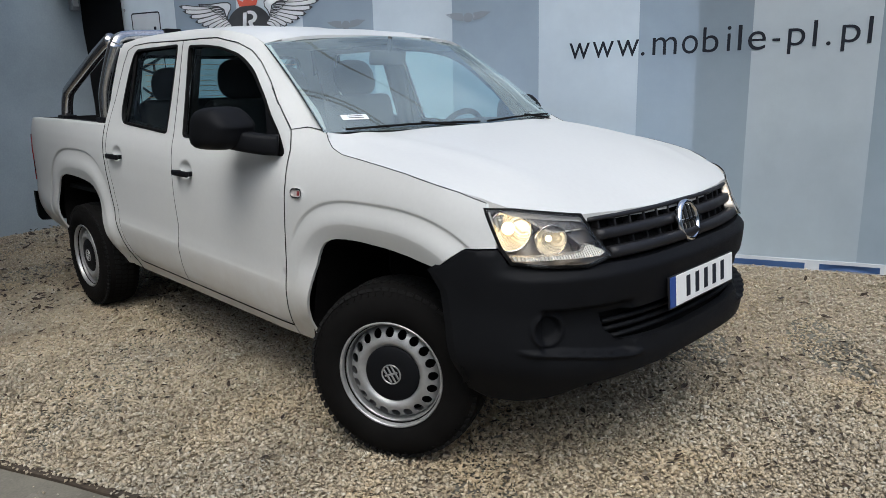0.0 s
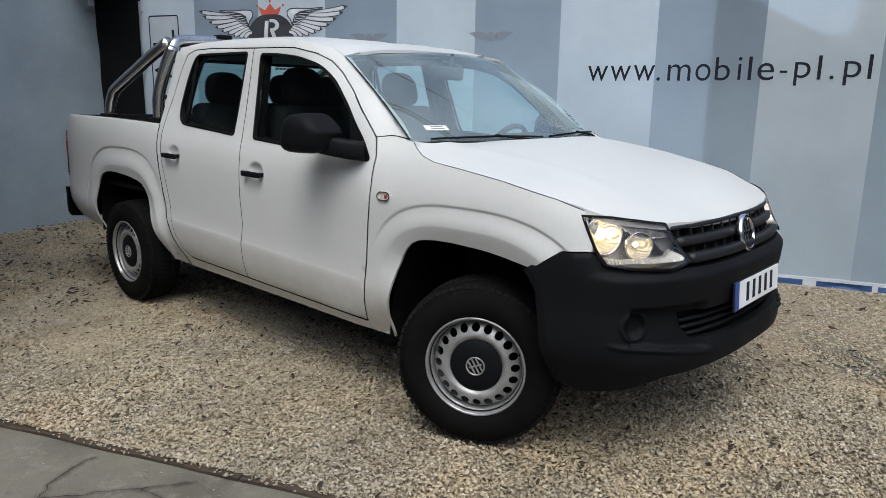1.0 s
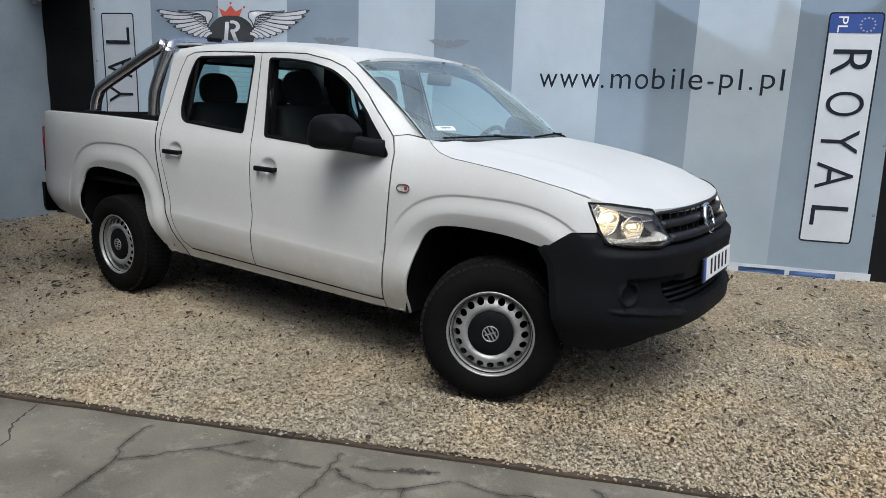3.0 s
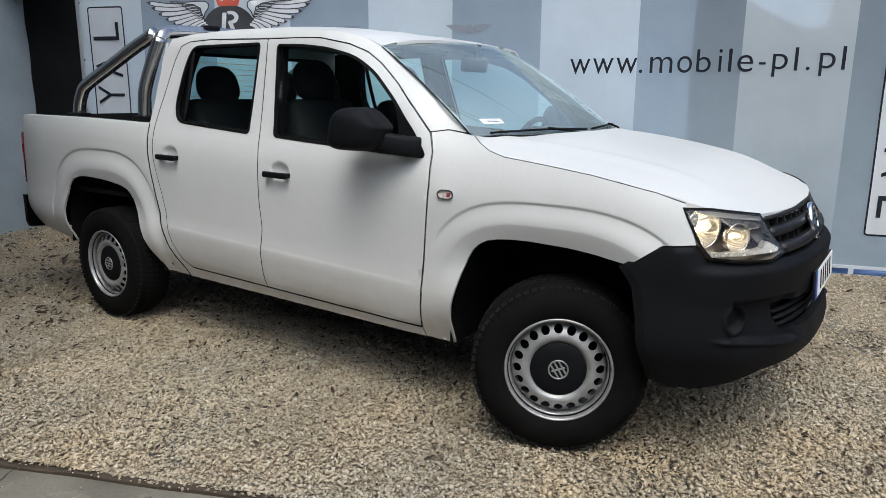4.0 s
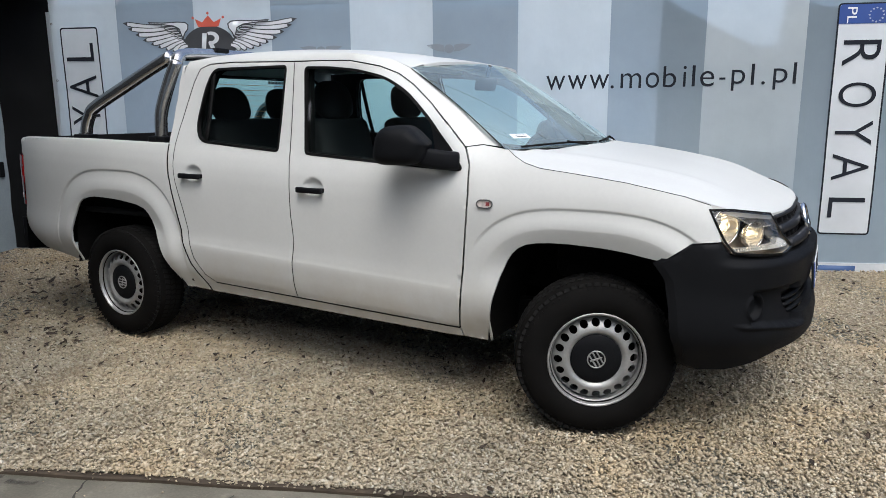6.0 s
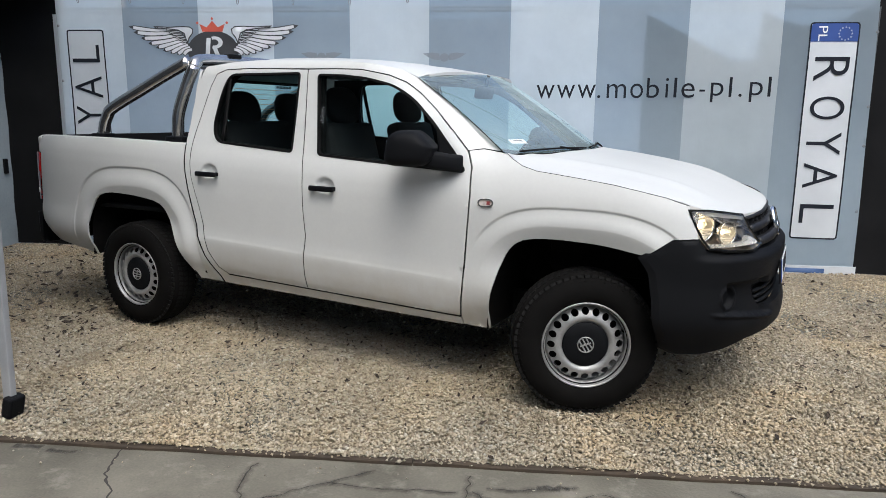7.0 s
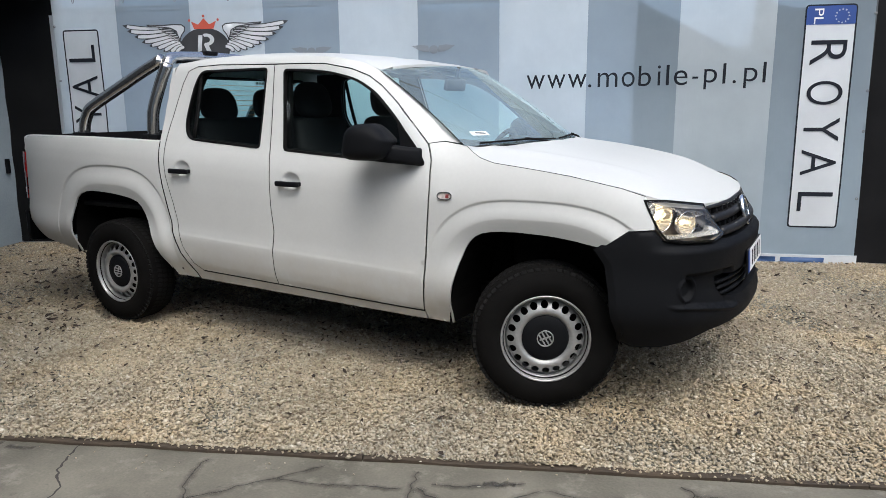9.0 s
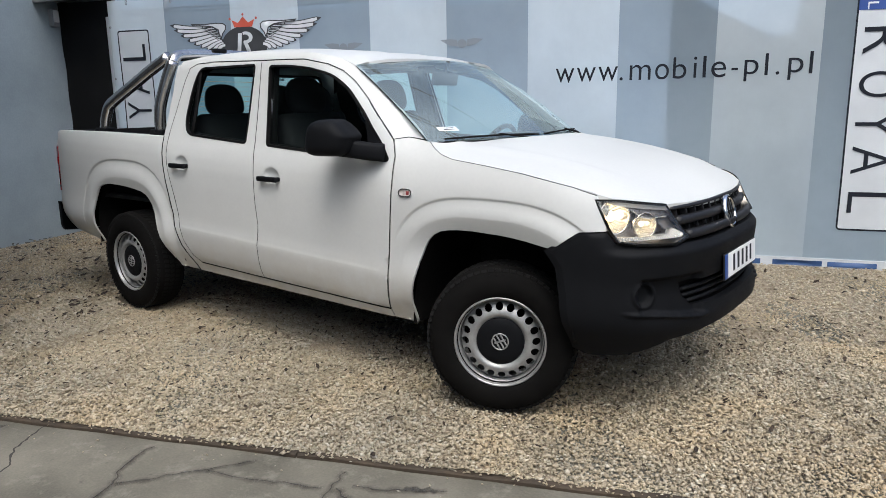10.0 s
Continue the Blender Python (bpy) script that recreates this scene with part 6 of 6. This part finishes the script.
for sg in (-1, 1):
    bm = bmesh.new()
    sweep(bm, curve_through([(-1.70, sg * 0.80, 0.75), (-1.70, sg * 0.80, 1.2), (-1.71, sg * 0.755, 1.45), (-1.72, sg * 0.70, 1.68)], 4), [(-0.02, -0.06), (0.02, -0.05), (0.02, 0.05), (-0.02, 0.06)], (1, 0, 0))
    part("pillar_trim", bm, TRIM, pickup)
    bm = bmesh.new()
    sweep(bm, curve_through([(-1.69, sg * 0.740, 1.58), (-1.64, sg * 0.75, 1.2), (-1.55, sg * 0.72, 0.8)], 4), [(-0.001, -0.022), (0.001, -0.022), (0.001, 0.022), (-0.001, 0.022)], (1, 0, 0))
    part("seat_belt", bm, GASKET, pickup)
    bm = bmesh.new()
    rbox(bm, (0.16, 0.36, 0.02), Matrix.Translation((-1.09, sg * 0.36, 1.645)) @ pose(0, 0, 0, 0, 12, 0), 0.008, 2)
    part("sun_visor", bm, HEADLINER, pickup)
bm = bmesh.new()
rbox(bm, (1.95, 1.60, 0.05), Matrix.Translation((-1.65, 0, 0.62)), 0.01)
part("cabin_floor", bm, TRIM, pickup, smooth=False)

# ---------------------------------------------------------------- gravel chippings
def stone_material():
    m = mat("cream_gravel_stone", (0.4, 0.36, 0.3), 0.85)
    geo = m.node_tree.nodes.new("ShaderNodeNewGeometry")
    col = ramp(m, geo.outputs["Random Per Island"], [(0.0, (0.22, 0.175, 0.12)), (0.06, (0.36, 0.30, 0.212)), (0.25, (0.42, 0.357, 0.257)), (0.52, (0.49, 0.425, 0.314)), (0.73, (0.45, 0.372, 0.256)), (0.88, (0.52, 0.462, 0.358)), (1.0, (0.58, 0.535, 0.440))])
    tone = m.node_tree.nodes.new("ShaderNodeMix")
    tone.data_type, tone.blend_type = "RGBA", "MULTIPLY"
    tone.inputs[0].default_value = 1.0
    mul = m.node_tree.nodes.new("ShaderNodeMix")
    mul.data_type, mul.blend_type = "RGBA", "MULTIPLY"
    mul.inputs[0].default_value = 1.0
    # damp and dusty patches, and drifts of yellower stone
    patch = node(m, "ShaderNodeTexNoise", Scale=1.7, Detail=7.0, Roughness=0.68)
    drift = node(m, "ShaderNodeTexNoise", Scale=0.8, Detail=4.0, Roughness=0.6)
    for n in (patch, drift):
        wire(m, coords(m), n.inputs[0])
    wire(m, col, mul.inputs[6])
    wire(m, ramp(m, patch.outputs[0], [(0.30, (0.57, 0.555, 0.535)), (0.48, (0.83, 0.83, 0.83)), (0.68, (0.96, 0.96, 0.96))]), mul.inputs[7])
    wire(m, mul.outputs[2], tone.inputs[6])
    wire(m, ramp(m, drift.outputs[0], [(0.36, (0.97, 1.0, 1.03)), (0.52, (1.0, 0.99, 0.95)), (0.66, (1.06, 0.98, 0.84))]), tone.inputs[7])
    wire(m, tone.outputs[2], shader(m).inputs["Base Color"])
    return m


STONE = stone_material()


def strew(name, count, x0, x1, d0, d1, size, seed, label, lift=0.0):
    """Angular chippings strewn between two distances from the edging."""
    rng = np.random.default_rng(seed)
    x = rng.uniform(x0, x1, count)
    base = -1.52 + 0.405 * x
    y = base + d0 + (d1 - d0) * rng.random(count)
    ok = y < 0.81 + 0.357 * (x + 6.03) - 0.02
    ok &= ((x + 6.84) * 0.942 + (y - 0.52) * 0.336) > 0.03
    x, y = x[ok], y[ok]
    k = len(x)
    s = size * np.exp(rng.normal(0, 0.28, k))
    dirs = np.array([(1, 0, 0), (0, 1, 0), (-1, 0, 0), (0, -1, 0), (0, 0, 1), (0, 0, -1)], float)
    v = dirs[None] * (0.5 * s[:, None, None]) * rng.uniform(0.6, 1.25, (k, 6, 1))
    v *= np.array((1.3, 1.0, 0.50))
    v += rng.normal(0, 0.09, (k, 6, 3)) * s[:, None, None]
    q = rng.normal(0, 1, (k, 4)) * np.array((1.0, 0.20, 0.20, 1.0))
    q /= np.linalg.norm(q, axis=1)[:, None]
    w, a, b, c = q.T
    R = np.stack([1 - 2 * (b * b + c * c), 2 * (a * b - c * w), 2 * (a * c + b * w), 2 * (a * b + c * w), 1 - 2 * (a * a + c * c), 2 * (b * c - a * w), 2 * (a * c - b * w), 2 * (b * c + a * w), 1 - 2 * (a * a + b * b)], -1).reshape(k, 3, 3)
    v = np.einsum("kij,knj->kni", R, v)
    hump = 0.006 * np.sin(x * 2.1 + 0.7 * y) * np.cos(y * 2.6) + 0.004 * np.sin(x * 5.2 + y * 4.1)
    z = hump + lift + rng.uniform(-0.2, 0.42, k) * s
    v += np.stack([x, y, z], -1)[:, None]
    tri = np.array([(0, 1, 4), (1, 2, 4), (2, 3, 4), (3, 0, 4), (1, 0, 5), (2, 1, 5), (3, 2, 5), (0, 3, 5)])
    f = (tri[None] + 6 * np.arange(k)[:, None, None]).reshape(-1, 3)
    me = bpy.data.meshes.new(name)
    me.vertices.add(6 * k)
    me.vertices.foreach_set("co", v.reshape(-1).astype(np.float32))
    me.loops.add(len(f) * 3)
    me.loops.foreach_set("vertex_index", f.reshape(-1).astype(np.int32))
    me.polygons.add(len(f))
    me.polygons.foreach_set("loop_start", np.arange(0, len(f) * 3, 3, dtype=np.int32))
    me.update(calc_edges=True)
    me.polygons.foreach_set("use_smooth", np.ones(len(f), bool))
    me.materials.append(STONE)
    return tagged(new(name, me), label, "gravel", kind="stuff")


strew("gravel", 132000, -3.9, 2.7, 0.018, 2.1, 0.0145, 3, "cream limestone chippings strewn thickly over the yard")
strew("gravel_far", 135000, -7.2, 3.6, 2.0, 5.6, 0.0155, 4, "cream limestone chippings in front of the banner fence")
strew("gravel_ends", 22000, -7.2, -3.9, 0.022, 2.1, 0.019, 5, "cream limestone chippings at the yard's end")
strew("gravel_ends", 9000, 2.7, 4.6, 0.022, 2.1, 0.019, 6, "cream limestone chippings at the yard's end")
# strays on the edging and the concrete
strew("stray_stones", 2600, -4.2, 2.6, 0.004, 0.034, 0.0135, 7, "stray chippings spilled over the edging board", 0.004)
strew("stray_stones", 420, -4.2, 2.6, -0.028, 0.010, 0.012, 9, "stray chippings lying on the edging board", 0.007)
strew("stray_stones", 60, -3.5, 2.5, -0.22, -0.03, 0.009, 8, "stray chippings on the concrete", -0.009)

# dead leaves and twigs
LEAF = mottled("dead_leaf", (0.014, 0.010, 0.007), (0.045, 0.029, 0.017), 20.0, 0.9)
rng = random.Random(11)
bm = bmesh.new()
for i in range(2600):
    if i < 360 or 1000 < i < 1350:
        x = rng.uniform(-6.6, -3.2)
        y = rng.uniform(edge_y(x) + 1.5, wall_y(x) - 0.05)
    elif i < 460:
        x = rng.uniform(0.2, 3.2)
        y = rng.uniform(0.8, wall_y(x) - 0.05)
    else:
        x = rng.uniform(-4.0, 2.5)
        y = edge_y(x) + 2.6 * rng.random() ** 0.6
    s = rng.uniform(0.010, 0.030) * (1.3 if i < 460 else 0.60 if i < 1000 or i >= 1350 else 0.9) * (1.5 if i % 9 == 0 else 1.0)
    m = Matrix.Translation((x, y, 0.017 + 0.004 * rng.random())) @ pose(0, 0, 0, rng.uniform(-25, 25), rng.uniform(-25, 25), rng.uniform(0, 360))
    vs = [bm.verts.new(m @ Vector(p)) for p in ((-s, 0, 0), (-0.3 * s, 0.45 * s, 0.2 * s), (0.6 * s, 0.3 * s, 0.1 * s), (1.1 * s, 0, 0.3 * s), (0.5 * s, -0.4 * s, 0.25 * s), (-0.4 * s, -0.35 * s, 0))]
    bm.faces.new(vs)
tagged(part("dead_leaves", bm, LEAF, None, smooth=False), "small dark dead leaves scattered on the gravel", "leaves", kind="stuff")

# foot of a grey stand at the gravel's edge
stand = thing("display_stand", "grey metal stand with a dark foot on the gravel", "stand")
SX, SY = -2.42, -2.28
box("post", (0.05, 0.035, 0.96), GREYMETAL, stand, Matrix.Translation((SX + 0.035, SY + 0.03, 0.56)) @ pose(0, 0, 0, 0, 1, 12), 0.006)
box("cross_bar", (0.50, 0.03, 0.045), GREYMETAL, stand, Matrix.Translation((SX - 0.21, SY - 0.02, 0.42)) @ pose(0, 0, 0, 0, 0, 12), 0.006)
box("foot", (0.055, 0.09, 0.105), PLASTIC, stand, Matrix.Translation((SX + 0.043, SY + 0.03, 0.055)) @ pose(0, 0, 0, 0, 14, 12), 0.012)
box("post", (0.085, 0.035, 1.40), GREYMETAL, stand, Matrix.Translation((SX - 0.50, SY - 0.12, 0.73)) @ pose(0, 0, 0, 0, -9.4, 12), 0.006)
box("foot", (0.085, 0.10, 0.11), PLASTIC, stand, Matrix.Translation((SX - 0.42, SY - 0.11, 0.055)) @ pose(0, 0, 0, 0, -9, 12), 0.012)
